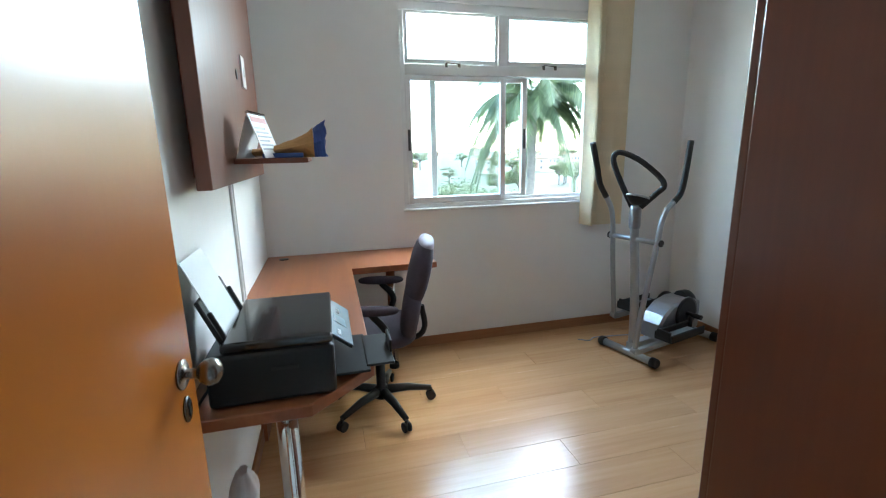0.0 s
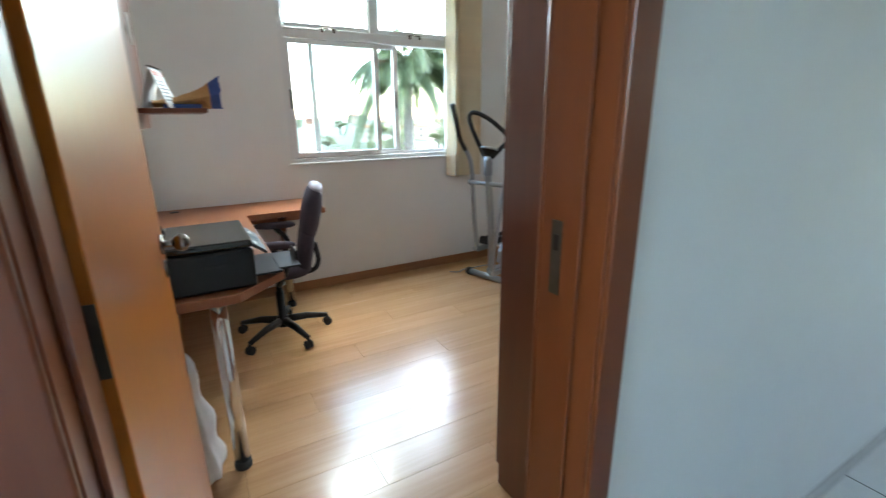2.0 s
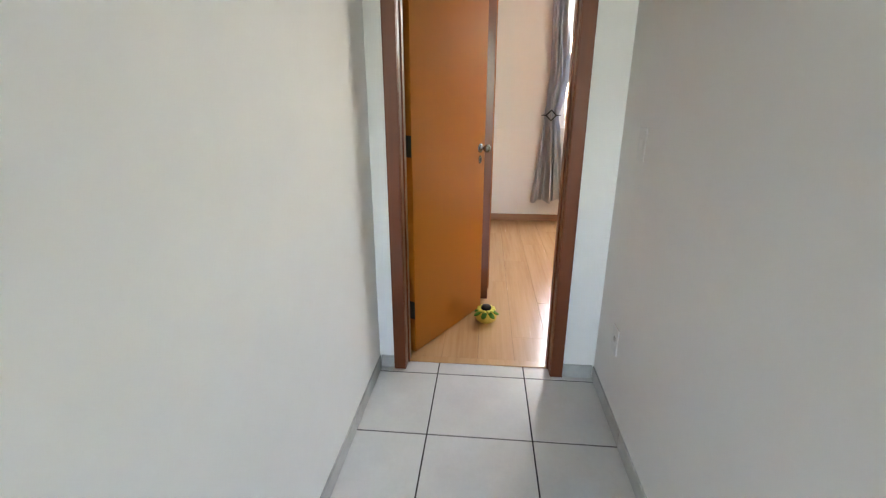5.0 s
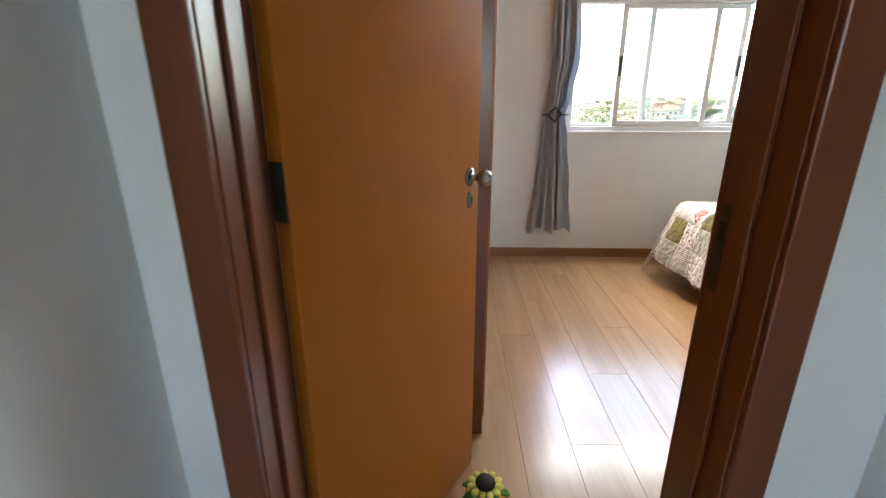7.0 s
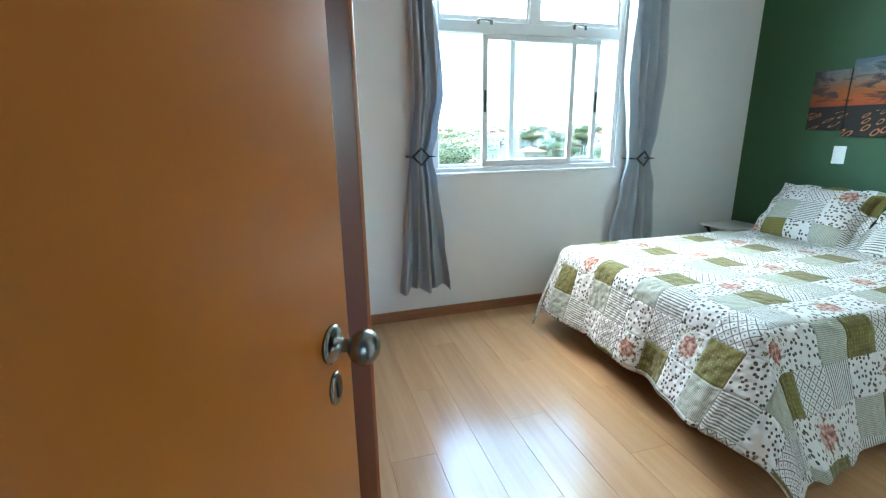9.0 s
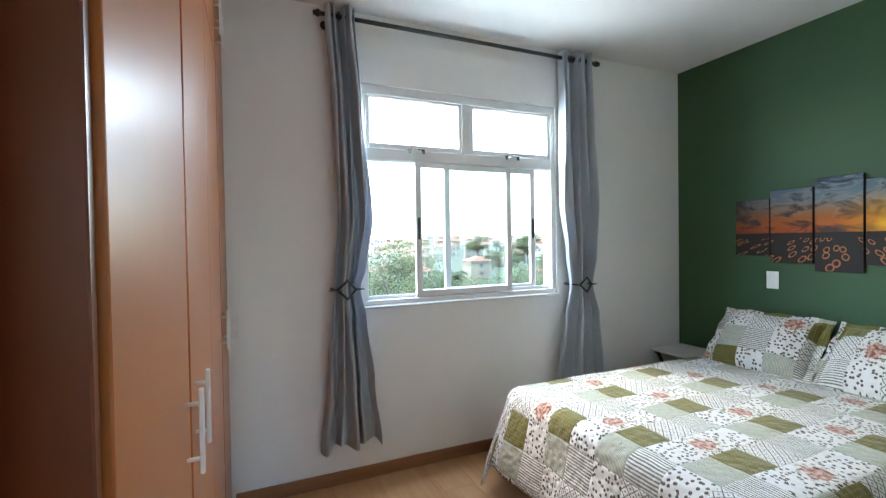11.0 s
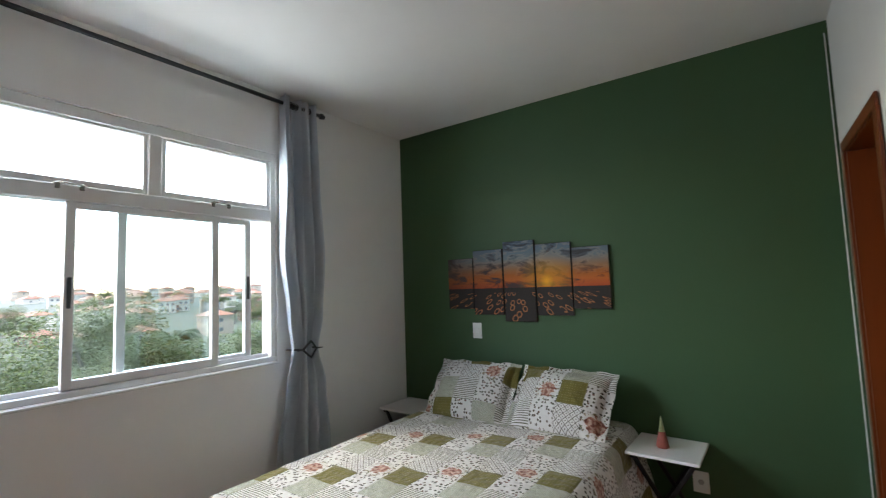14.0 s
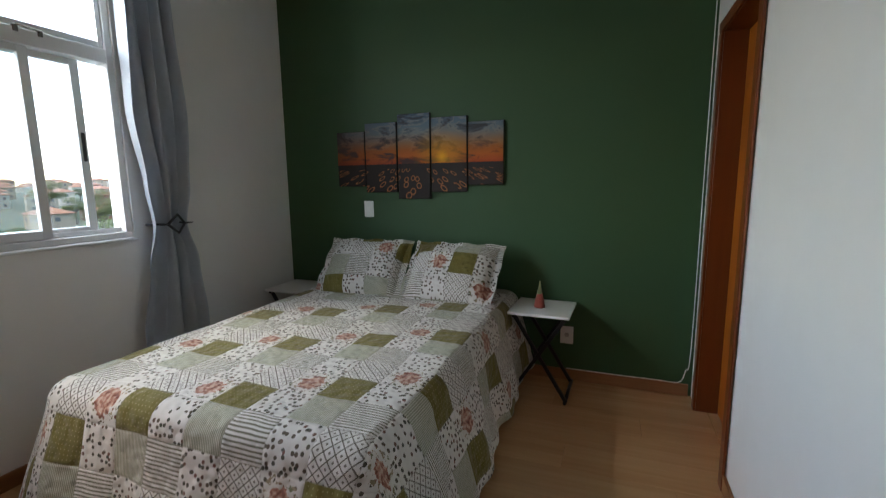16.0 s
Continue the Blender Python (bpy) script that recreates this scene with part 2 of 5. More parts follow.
def slab(bm, outline, z0, z1):
    """A flat plate with the given outline, counter-clockwise."""
    lo = [bm.verts.new((x, y, z0)) for x, y in outline]
    hi = [bm.verts.new((x, y, z1)) for x, y in outline]
    n = len(outline)
    bm.faces.new(lo[::-1])
    bm.faces.new(hi)
    for i in range(n):
        bm.faces.new((lo[i], lo[(i + 1) % n], hi[(i + 1) % n], hi[i]))


def mesh_of(name, bm, material):
    me = bpy.data.meshes.new(name)
    bmesh.ops.recalc_face_normals(bm, faces=bm.faces)
    bm.to_mesh(me)
    bm.free()
    for m in material if isinstance(material, (list, tuple)) else [material]:
        me.materials.append(m)
    return me


def solo(name, bm, material, label="", category="", group="", kind="", m=None):
    """A thing that is one mesh."""
    ob = new(name, mesh_of(name, bm, material))
    if m is not None:
        ob.matrix_world = m
    return tagged(ob, label, category, group, kind)


def thing(name, m, label, category, group="", kind=""):
    ob = new(name)
    ob.empty_display_size = 0.1
    ob.matrix_world = m
    return tagged(ob, label, category, group, kind)


def part(name, bm, material, parent, label="", m=None):
    ob = new(name, mesh_of(name, bm, material))
    ob.parent = parent
    if m is not None:
        ob.matrix_local = m
    return tagged(ob, label)


def piece(name, me, parent, m):
    ob = new(name, me)
    ob.parent = parent
    ob.matrix_local = m
    return ob


def B(*boxes, bevel=0.0, seg=1):
    bm = bmesh.new()
    for b in boxes:
        box(bm, *b, bevel=bevel, seg=seg)
    return bm


# ---------------------------------------------------------------- plan
CEIL = 2.768
OX0, OX1, OY0, OY1 = 0.36, 3.53, 0.145, 3.085       # office
BX0, BX1, BY0, BY1 = 3.67, 6.573, -3.95, 0.03       # bedroom
CX0, CY0 = -1.6, -1.06                              # corridor
DOOR_H = 2.03
OD0, OD1 = 0.462, 1.155                             # office doorway along x
BD0, BD1 = -0.85, -0.135                            # bedroom doorway along y
ED0, ED1 = -3.76, -3.11                             # second doorway in the bedroom
OW0, OW1, WZ0, WZ1 = 1.285, 2.725, 1.03, 2.362      # office window
BW0, BW1 = -2.70, -1.285                            # bedroom window


def structure(name, bm, material, label, category="wall"):
    return solo(name, bm, material, label, category, kind="structure")


structure("wall_office_window", B((OX0 - 0.15, OY1, -0.1, OW0, OY1 + 0.16, CEIL), (OW1, OY1, -0.1, OX1 + 0.14, OY1 + 0.16, CEIL),
          (OW0, OY1, -0.1, OW1, OY1 + 0.16, WZ0), (OW0, OY1, WZ1, OW1, OY1 + 0.16, CEIL)), MAT["wall"], "white painted wall with an aluminium window opening")
structure("wall_office_west", B((OX0 - 0.15, OY0, -0.1, OX0, OY1, CEIL)), MAT["wall"], "plain white painted office wall behind the desk")
structure("wall_office_east", B((OX1, OY0, -0.1, BX0, OY1, CEIL)), MAT["wall"], "plain white painted office wall beside the exercise machine")
structure("wall_corridor_north", B((CX0, 0, -0.1, OD0 - 0.03, OY0, CEIL), (OD1 + 0.03, 0, -0.1, OX1, OY0, CEIL), (OD0 - 0.03, 0, DOOR_H + 0.03, OD1 + 0.03, OY0, CEIL)),
          MAT["wall"], "white corridor wall with the office doorway")
structure("wall_corridor_south", B((CX0, CY0 - 0.15, -0.1, OX1, CY0, CEIL)), MAT["wall"], "plain white corridor wall with a switch")
structure("wall_bedroom_west", B((OX1, BD1 + 0.03, -0.1, BX0, OY0, CEIL), (OX1, BD0 - 0.03, DOOR_H + 0.03, BX0, BD1 + 0.03, CEIL), (OX1, ED1 + 0.03, -0.1, BX0, BD0 - 0.03, CEIL),
          (OX1, ED0 - 0.03, DOOR_H + 0.03, BX0, ED1 + 0.03, CEIL), (OX1, BY0 - 0.15, -0.1, BX0, ED0 - 0.03, CEIL)), MAT["wall"], "white bedroom wall with two doorways")
structure("wall_bedroom_window", B((BX1, BY0 - 0.15, -0.1, BX1 + 0.16, BW0, CEIL), (BX1, BW1, -0.1, BX1 + 0.16, BY1 + 0.15, CEIL), (BX1, BW0, -0.1, BX1 + 0.16, BW1, WZ0), (BX1, BW0, WZ1, BX1 + 0.16, BW1, CEIL)),
          MAT["wall"], "white bedroom wall with an aluminium window opening")
structure("wall_bedroom_south", B((BX0, BY0 - 0.15, -0.1, BX1, BY0, CEIL)), MAT["green"], "dark green painted accent wall behind the bed")
structure("wall_bedroom_north", B((BX0, BY1, -0.1, BX1, BY1 + 0.15, CEIL)), MAT["wall"], "plain white wall behind the wardrobe")
# unseen end wall; its opening is added to let sky light into the corridor
structure("wall_corridor_west", B((CX0 - 0.15, CY0 - 0.15, -0.1, CX0, CY0 + 0.08, CEIL), (CX0 - 0.15, -0.08, -0.1, CX0, OY0, CEIL), (CX0 - 0.15, CY0 + 0.08, -0.1, CX0, -0.08, 1.0), (CX0 - 0.15, CY0 + 0.08, 2.3, CX0, -0.08, CEIL)),
          MAT["wall"], "unseen white corridor end wall with an added opening for sky light")
structure("ceiling_office", B((OX0 - 0.15, 0, CEIL, OX1, OY1 + 0.16, CEIL + 0.12)), MAT["ceiling"], "plain white painted ceiling", "ceiling")
structure("ceiling_corridor", B((CX0 - 0.15, CY0 - 0.15, CEIL, OX1, 0, CEIL + 0.12)), MAT["ceiling"], "plain white painted ceiling", "ceiling")
structure("ceiling_bedroom", B((OX1, BY0 - 0.15, CEIL, BX1 + 0.16, OY0 + 0.05, CEIL + 0.12)), MAT["ceiling"], "plain white painted ceiling", "ceiling")

# floors: a screed below, planks and tiles on it
floor_office = structure("floor_office", B((OX0 - 0.15, 0.075, -0.1, OX1, OY1, -0.008)), MAT["grout"], "glossy oak laminate plank floor", "floor")
floor_bedroom = structure("floor_bedroom", B((3.60, BY0 - 0.1, -0.1, BX1, BY1 + 0.1, -0.008)), MAT["grout"], "glossy oak laminate plank floor", "floor")
floor_corridor = structure("floor_corridor", B((CX0, CY0, -0.1, 3.60, 0.075, -0.0015)), MAT["grout"], "light grey ceramic tile floor with dark joints", "floor")


def doorway(name, m, w, depth, label):
    """Jamb, stop and trims of a doorway; local x across, y through the wall from face to face."""
    t = thing(name, m, label, "door frame", kind="structure")
    for x0, x1 in ((-0.03, 0.0), (w, w + 0.03)):
        part("jamb", B((x0, -0.003, 0, x1, depth + 0.003, DOOR_H + 0.03), bevel=0.002), MAT["jamb"], t)
    part("head", B((0, -0.003, DOOR_H, w, depth + 0.003, DOOR_H + 0.03), bevel=0.002), MAT["jamb"], t)
    for y0, y1 in ((-0.016, -0.0035), (depth + 0.0035, depth + 0.016)):
        for x0, x1 in ((-0.060, -0.0015), (w + 0.0015, w + 0.060)):
            bm = B((x0, y0, 0, x1, y1, DOOR_H + 0.004), bevel=0.003, seg=2)
            part("trim", bm, MAT["jamb"], t)
        part("trim", B((-0.058, y0, DOOR_H + 0.004, w + 0.058, y1, DOOR_H + 0.055), bevel=0.005, seg=2), MAT["jamb"], t)
    return t


def stops(t, w, y0, y1):
    for x0, x1 in ((0.0, 0.008), (w - 0.008, w)):
        part("stop", B((x0, y0, 0, x1, y1, DOOR_H), bevel=0.002), MAT["jamb"], t)
    part("stop", B((0.008, y0, DOOR_H - 0.008, w - 0.008, y1, DOOR_H), bevel=0.002), MAT["jamb"], t)


def strike(t, x, y, z, face):
    bm = B((x - 0.002 if face > 0 else x - 0.001, y - 0.013, z - 0.07, x + 0.001 if face > 0 else x + 0.002, y + 0.013, z + 0.07))
    part("strike_plate", bm, MAT["dark_metal"], t, "worn dark metal strike plate")
    part("latch_hole", B((x - 0.0035, y - 0.006, z + 0.015, x + 0.0035, y + 0.006, z + 0.045)), MAT["black"], t)


f1 = doorway("door_frame_1", pose(OD0, 0, 0), OD1 - OD0, OY0, "reddish brown varnished wooden door frame of the office")
stops(f1, OD1 - OD0, 0.045, 0.088)
strike(f1, OD1 - OD0, 0.106, 1.10, 1)
f2 = doorway("door_frame_2", pose(OX1, BD1, 0, 0, 0, -90), BD1 - BD0, BX0 - OX1, "reddish brown varnished wooden door frame of the bedroom")
stops(f2, BD1 - BD0, 0.05, 0.10)
strike(f2, BD1 - BD0, 0.122, 1.01, 1)
f3 = doorway("door_frame_3", pose(OX1, ED1, 0, 0, 0, -90), ED1 - ED0, BX0 - OX1, "reddish brown varnished door frame beside the green wall")


def door_leaf(name, m, w, label, hinges=True, fittings=True, kz=1.05):
    """Leaf from the hinge along local x, its front face at y = 0 and its body behind it."""
    t = thing(name, m, label, "door", kind="structure")
    part("leaf", B((0.0, 0.0, 0.008, w, 0.035, DOOR_H - 0.004), bevel=0.0025, seg=2), MAT["door"], t)
    for s, y in ((-1, 0.0), (1, 0.035)) if fittings else ():
        rose = bmesh.new()
        lathe(rose, [(0.026, 0), (0.026, 0.004), (0.02, 0.007), (0.009, 0.008), (0.009, 0.026), (0.0105, 0.03)], 20)
        part("rose", rose, MAT["nickel"], t, "round nickel rose", pose(w - 0.055, y, kz, 90 * (1 if s < 0 else -1)))
        knob = bmesh.new()
        lathe(knob, [(0.010, 0.026), (0.017, 0.031), (0.0225, 0.040), (0.0235, 0.048), (0.020, 0.058), (0.010, 0.0645), (0.0, 0.066)], 24)
        part("knob", knob, MAT["nickel"], t, "round aged nickel knob", pose(w - 0.055, y, kz, 90 * (1 if s < 0 else -1)))
        esc = bmesh.new()
        lathe(esc, [(0.019, 0), (0.019, 0.003), (0.016, 0.005)], 20, pose(0, 0, 0) @ Matrix.Diagonal((0.85, 1.25, 1, 1)))
        ec = part("escutcheon", esc, MAT["nickel"], t, "oval nickel keyhole plate", pose(w - 0.055, y, kz - 0.065, 90 * (1 if s < 0 else -1)))
        part("keyhole", B((-0.003, -0.012, 0.0045, 0.003, 0.010, 0.0062)), MAT["black"], ec)
    part("lock_face", B((w - 0.0005, 0.006, 0.93, w + 0.0015, 0.029, 1.12)), MAT["nickel"], t)
    if hinges:
        for z in (0.25, 1.09, 1.80):
            bm = B((-0.0015, 0.002, z - 0.05, 0.0005, 0.034, z + 0.05))
            tube(bm, [(-0.004, 0.04, z - 0.05), (-0.004, 0.04, z + 0.05)], 0.006, 10)
            box(bm, -0.030, 0.036, z - 0.05, -0.006, 0.038, z + 0.05)
            part("hinge", bm, MAT["dark_metal"], t, "dark oxidised steel hinge")
    return t


# the office leaf stands open along the wall; its visible face looks into the room
a1 = math.degrees(math.atan2(0.735, 0.034))
door_leaf("door_1", pose(0.474, 0.164, 0, 0, 0, a1), 0.715, "glossy honey-coloured wooden office door standing open")
a2 = -29.6
door_leaf("door_2", pose(3.670, -0.162, 0, 0, 0, a2), 0.681, "glossy honey-coloured wooden bedroom door half open", kz=1.034)
door_leaf("door_3", pose(3.531, ED1 - 0.004, 0, 0, 0, -90), ED1 - ED0 - 0.008, "closed wooden door beside the green wall", False, False)


def window(name, m, w, s1, s2, label):
    """Aluminium window: local x across, y outwards, z from its foot; two sliding sashes and two tilting lights above."""
    h = WZ1 - WZ0
    t = thing(name, m, label, "window", kind="structure")
    f = bmesh.new()
    for b in ((0, 0, 0, w, 0.085, 0.03), (0, 0, h - 0.055, w, 0.085, h), (0, 0, 0.03, 0.035, 0.085, h - 0.055), (w - 0.035, 0, 0.03, w, 0.085, h - 0.055),
              (0.035, 0, 0.885, w - 0.035, 0.085, 0.955), (w / 2 - 0.03, 0.002, 0.955, w / 2 + 0.03, 0.083, h - 0.055), (0.035, 0.035, 0.03, w - 0.035, 0.042, 0.055)):
        box(f, *b, bevel=0.003)
    part("window_frame", f, MAT["alu"], t, "white aluminium window frame")
    part("window_sill", B((-0.012, -0.026, -0.016, w + 0.012, -0.0122, -0.002), bevel=0.003), MAT["alu"], t, "thin white sill")
    for k, (a, b) in enumerate((s1, s2)):
        y = 0.006 + 0.036 * k
        sash = bmesh.new()
        lo, hi = 0.034, 0.882
        for q in ((a, y, lo, a + 0.04, y + 0.026, hi), (b - 0.04, y, lo, b, y + 0.026, hi), (a + 0.04, y, lo, b - 0.04, y + 0.026, lo + 0.04), (a + 0.04, y, hi - 0.03, b - 0.04, y + 0.026, hi)):
            box(sash, *q, bevel=0.002)
        so = part("sash", sash, MAT["alu"], t)
        p = part("pane", B((a + 0.04, y + 0.011, lo + 0.04, b - 0.04, y + 0.015, hi - 0.03)), MAT["glass"], so)
        p.visible_shadow = False
        xh = a + 0.02 if k == 0 else b - 0.02
        part("sash_handle", B((xh - 0.009, y - 0.006, 0.395, xh + 0.009, y + 0.001, 0.535), bevel=0.003), MAT["dark_metal"], so, "dark recessed sash pull")
    for a, b in ((0.035, w / 2 - 0.03), (w / 2 + 0.03, w - 0.035)):
        sash = bmesh.new()
        lo, hi = 0.958, h - 0.058
        for q in ((a + 0.003, 0.01, lo, a + 0.025, 0.045, hi), (b - 0.025, 0.01, lo, b - 0.003, 0.045, hi), (a + 0.025, 0.01, lo, b - 0.025, 0.045, lo + 0.03), (a + 0.025, 0.01, hi - 0.012, b - 0.025, 0.045, hi)):
            box(sash, *q, bevel=0.002)
        so = part("tilting_light", sash, MAT["alu"], t)
        p = part("pane", B((a + 0.025, 0.025, lo + 0.03, b - 0.025, 0.029, hi - 0.012)), MAT["glass"], so)
        p.visible_shadow = False
        c = (a + b) / 2
        lev = B((c - 0.055, -0.004, 0.935, c - 0.035, 0.012, 0.965), (c + 0.035, -0.004, 0.935, c + 0.055, 0.012, 0.965), bevel=0.002)
        tube(lev, [(c - 0.045, -0.006, 0.965), (c + 0.045, -0.012, 0.957)], 0.004, 8)
        part("lever", lev, MAT["nickel"], so, "small grey metal lever")
    return t


window("window_1", pose(OW0, OY1 + 0.012, WZ0), OW1 - OW0, (0.03, 0.75), (0.21, 0.93), "white aluminium sliding window pushed open on one side")
window("window_2", pose(BX1 + 0.012, BW1, WZ0, 0, 0, -90), BW1 - BW0, (0.345, 1.05), (0.56, 1.27), "white aluminium sliding window with both sashes pushed to the middle")


# lamps added in the upper lights of both window openings boost the sky's light
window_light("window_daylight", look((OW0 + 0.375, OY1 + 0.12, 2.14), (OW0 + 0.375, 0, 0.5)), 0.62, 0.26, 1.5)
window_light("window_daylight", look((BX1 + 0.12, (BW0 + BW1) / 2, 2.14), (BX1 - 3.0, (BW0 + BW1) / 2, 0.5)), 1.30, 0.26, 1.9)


def skirting(name, material, label, *runs):
    t = thing(name, pose(0, 0, 0), label, "baseboard", kind="structure")
    for r in runs:
        part("baseboard", B(r, bevel=0.003, seg=2), material[0] if abs(r[3] - r[0]) > abs(r[4] - r[1]) else material[1], t)


wd = (MAT["base"], MAT["base_y"])
skirting("baseboard_office", wd, "narrow brown wooden baseboard", (OX0 + 0.013, OY1 - 0.013, 0, 2.2, OY1, 0.075), (2.2015, OY1 - 0.013, 0, OX1 - 0.013, OY1, 0.075), (OX0, 0.9, 0, OX0 + 0.013, OY1, 0.075), (OX1 - 0.013, 0.7, 0, OX1, OY1, 0.075))
skirting("baseboard_bedroom", wd, "narrow brown wooden baseboard", (BX1 - 0.013, BY0, 0, BX1, -2.2, 0.075), (BX1 - 0.013, -2.1985, 0, BX1, -0.57, 0.075), (BX0 + 0.018, BY0, 0, BX1 - 0.013, BY0 + 0.013, 0.075),
         (BX0, ED1 + 0.06, 0, BX0 + 0.013, BD0 - 0.06, 0.075))
st = (MAT["stone"], MAT["stone"])
skirting("baseboard_corridor", st, "low grey marbled ceramic skirting", *[(x, -0.009, 0, min(x + 0.4255, 3.521), 0, 0.07) for x in (1.356, 1.783, 2.21, 2.637, 3.064, 3.491)],
         *[(x, CY0, 0, min(x + 0.4255, 3.521), CY0 + 0.009, 0.07) for x in (0.075, 0.502, 0.929, 1.356, 1.783, 2.21, 2.637, 3.064, 3.491)], (3.521, CY0 + 0.009, 0, 3.53, BD0 - 0.06, 0.07), (3.521, BD1 + 0.06, 0, 3.53, -0.009, 0.07))
skirting("threshold", (MAT["laminate"], MAT["laminate"]), "pale wooden threshold strip", (3.585, BD0, 0, 3.64, BD1, 0.006), (OD0, 0.06, 0, OD1, 0.11, 0.006), (3.53, ED0, -0.05, 3.611, ED1, 0.003))

# ---------------------------------------------------------------- office things
MAT["chair"] = plain("dark mauve chair fabric", (0.052, 0.040, 0.058), 0.85, 0.0, 0.25, 160, 0.3)
MAT["chair_light"] = plain("pale lilac fabric", (0.42, 0.40, 0.46), 0.85, 0.0, 0.15, 160, 0.3)
MAT["blind"] = plain("cream blind fabric", (0.66, 0.56, 0.38), 0.8, 0.0, 0.08, 140, 0.2)
MAT["paper"] = plain("white paper", (0.80, 0.81, 0.82), 0.7, 0.0, 0.02, 40, 0.02)
MAT["print_red"] = plain("red print", (0.45, 0.12, 0.10), 0.6, 0.0, 0.1, 60, 0.0)
MAT["kraft"] = plain("kraft paper", (0.50, 0.29, 0.11), 0.75, 0.0, 0.12, 50, 0.1)
MAT["blue"] = plain("blue printed plastic", (0.03, 0.08, 0.32), 0.35, 0.0, 0.2, 40, 0.05)
MAT["grey_plastic"] = plain("grey plastic", (0.22, 0.24, 0.26), 0.4, 0.0, 0.1, 60, 0.03)
MAT["screen"] = plain("grey display glass", (0.30, 0.36, 0.38), 0.12, 0.0, 0.1, 30, 0.0)
MAT["cloth"] = plain("white cotton bag cloth", (0.72, 0.70, 0.68), 0.9, 0.0, 0.08, 60, 0.3)


def office_wardrobe():
    t = thing("built_in_wardrobe", pose(1.45, OY0 + 0.004, 0), "tall dark mahogany wardrobe standing beside the office doorway", "wardrobe")
    part("body", B((0, 0, 0.0, 1.95, 0.495, 2.62), bevel=0.003, seg=2), MAT["mahogany"], t)
    for k in range(4):
        d = part("door", B((0.004 + k * 0.486, 0.497, 0.08, 0.482 + k * 0.486, 0.516, 2.615), bevel=0.003, seg=2), MAT["mahogany"], t)
        x = 0.45 + k * 0.486 if k % 2 == 0 else 0.035 + k * 0.486
        bm = bmesh.new()
        tube(bm, smooth_path([(x, 0.514, 0.95), (x, 0.54, 0.97), (x, 0.54, 1.13), (x, 0.514, 1.15)], 5), 0.006, 8)
        part("handle", bm, MAT["nickel"], d)


office_wardrobe()


def desk():
    t = thing("corner_desk", pose(0, 0, 0), "L-shaped cherry laminate corner desk on chrome legs", "desk")
    bm = bmesh.new()
    e = 0.002
    slab(bm, [(OX0 + e, 1.165), (0.685, 1.165), (0.872, 1.345), (0.872, 2.60), (1.385, 2.60), (1.385, OY1 - e), (OX0 + e, OY1 - e)], 0.724, 0.760)
    bmesh.ops.bevel(bm, geom=[ed for ed in bm.edges], offset=0.003, segments=1, affect="EDGES")
    part("desktop", bm, MAT["desk"], t)
    part("back_rail", B((OX0 + 0.02, OY1 - 0.03, 0.60, 1.30, OY1 - 0.012, 0.724)), MAT["desk"], t)
    for x, y in ((0.612, 1.235), (1.125, 2.81)):
        bm = bmesh.new()
        tube(bm, [(x, y, 0.03), (x, y, 0.712)], 0.029, 20)
        leg = part("leg", bm, MAT["chrome"], t, "round chrome leg")
        bm = bmesh.new()
        lathe(bm, [(0.032, 0), (0.034, 0.01), (0.031, 0.035)], 20, pose(x, y, 0))
        part("foot", bm, MAT["rubber"], leg)
        bm = bmesh.new()
        lathe(bm, [(0.03, 0.708), (0.05, 0.716), (0.05, 0.7238)], 20, pose(x, y, 0))
        part("mounting_plate", bm, MAT["chrome"], leg)
    part("end_panel", B((OX0 + 0.004, 2.2, 0.0, OX0 + 0.03, OY1 - 0.02, 0.724)), MAT["desk"], t)
    bm = bmesh.new()
    lathe(bm, [(0.03, 0.7602), (0.03, 0.763), (0.024, 0.7645), (0.0, 0.7645)], 20, pose(0.47, 2.98, 0))
    part("cable_grommet", bm, MAT["black"], t, "black cable grommet")


desk()


def wall_cabinet():
    t = thing("wall_panel", pose(0, 0, 0), "reddish brown wall panel with a small shelf above the desk", "wall panel")
    part("carcass", B((OX0 + 0.001, 1.62, 1.345, 0.405, 2.62, 2.60), bevel=0.002), MAT["mahogany"], t)
    part("front_board", B((0.405, 1.46, 1.315, 0.448, 2.64, 2.60), bevel=0.003, seg=2), MAT["mahogany"], t)
    part("shelf", B((0.4485, 1.82, 1.383, 0.708, 2.35, 1.402), bevel=0.002), MAT["mahogany"], t)
    sw = part("outlet_plate", B((0.4485, 2.20, 1.70, 0.457, 2.275, 1.83), bevel=0.003, seg=2), MAT["white"], t, "white outlet plate")
    part("socket", B((0.4571, 2.222, 1.745, 0.4585, 2.253, 1.785), bevel=0.0006), MAT["stone"], sw)
    bm = bmesh.new()
    lathe(bm, [(0.02, 0), (0.02, 0.002), (0.0, 0.002)], 16, pose(0.4485, 2.09, 1.735, 0, 90))
    part("cable_hole", bm, MAT["black"], t)


wall_cabinet()


def conduit():
    t = thing("cable_conduit", pose(0, 0, 0), "narrow white cable conduit running down the wall", "cable conduit")
    for y in (2.13, 2.175):
        part("channel", B((OX0 + 0.0005, y, 0.762, OX0 + 0.012, y + 0.018, 1.344), bevel=0.002), MAT["white"], t)


conduit()


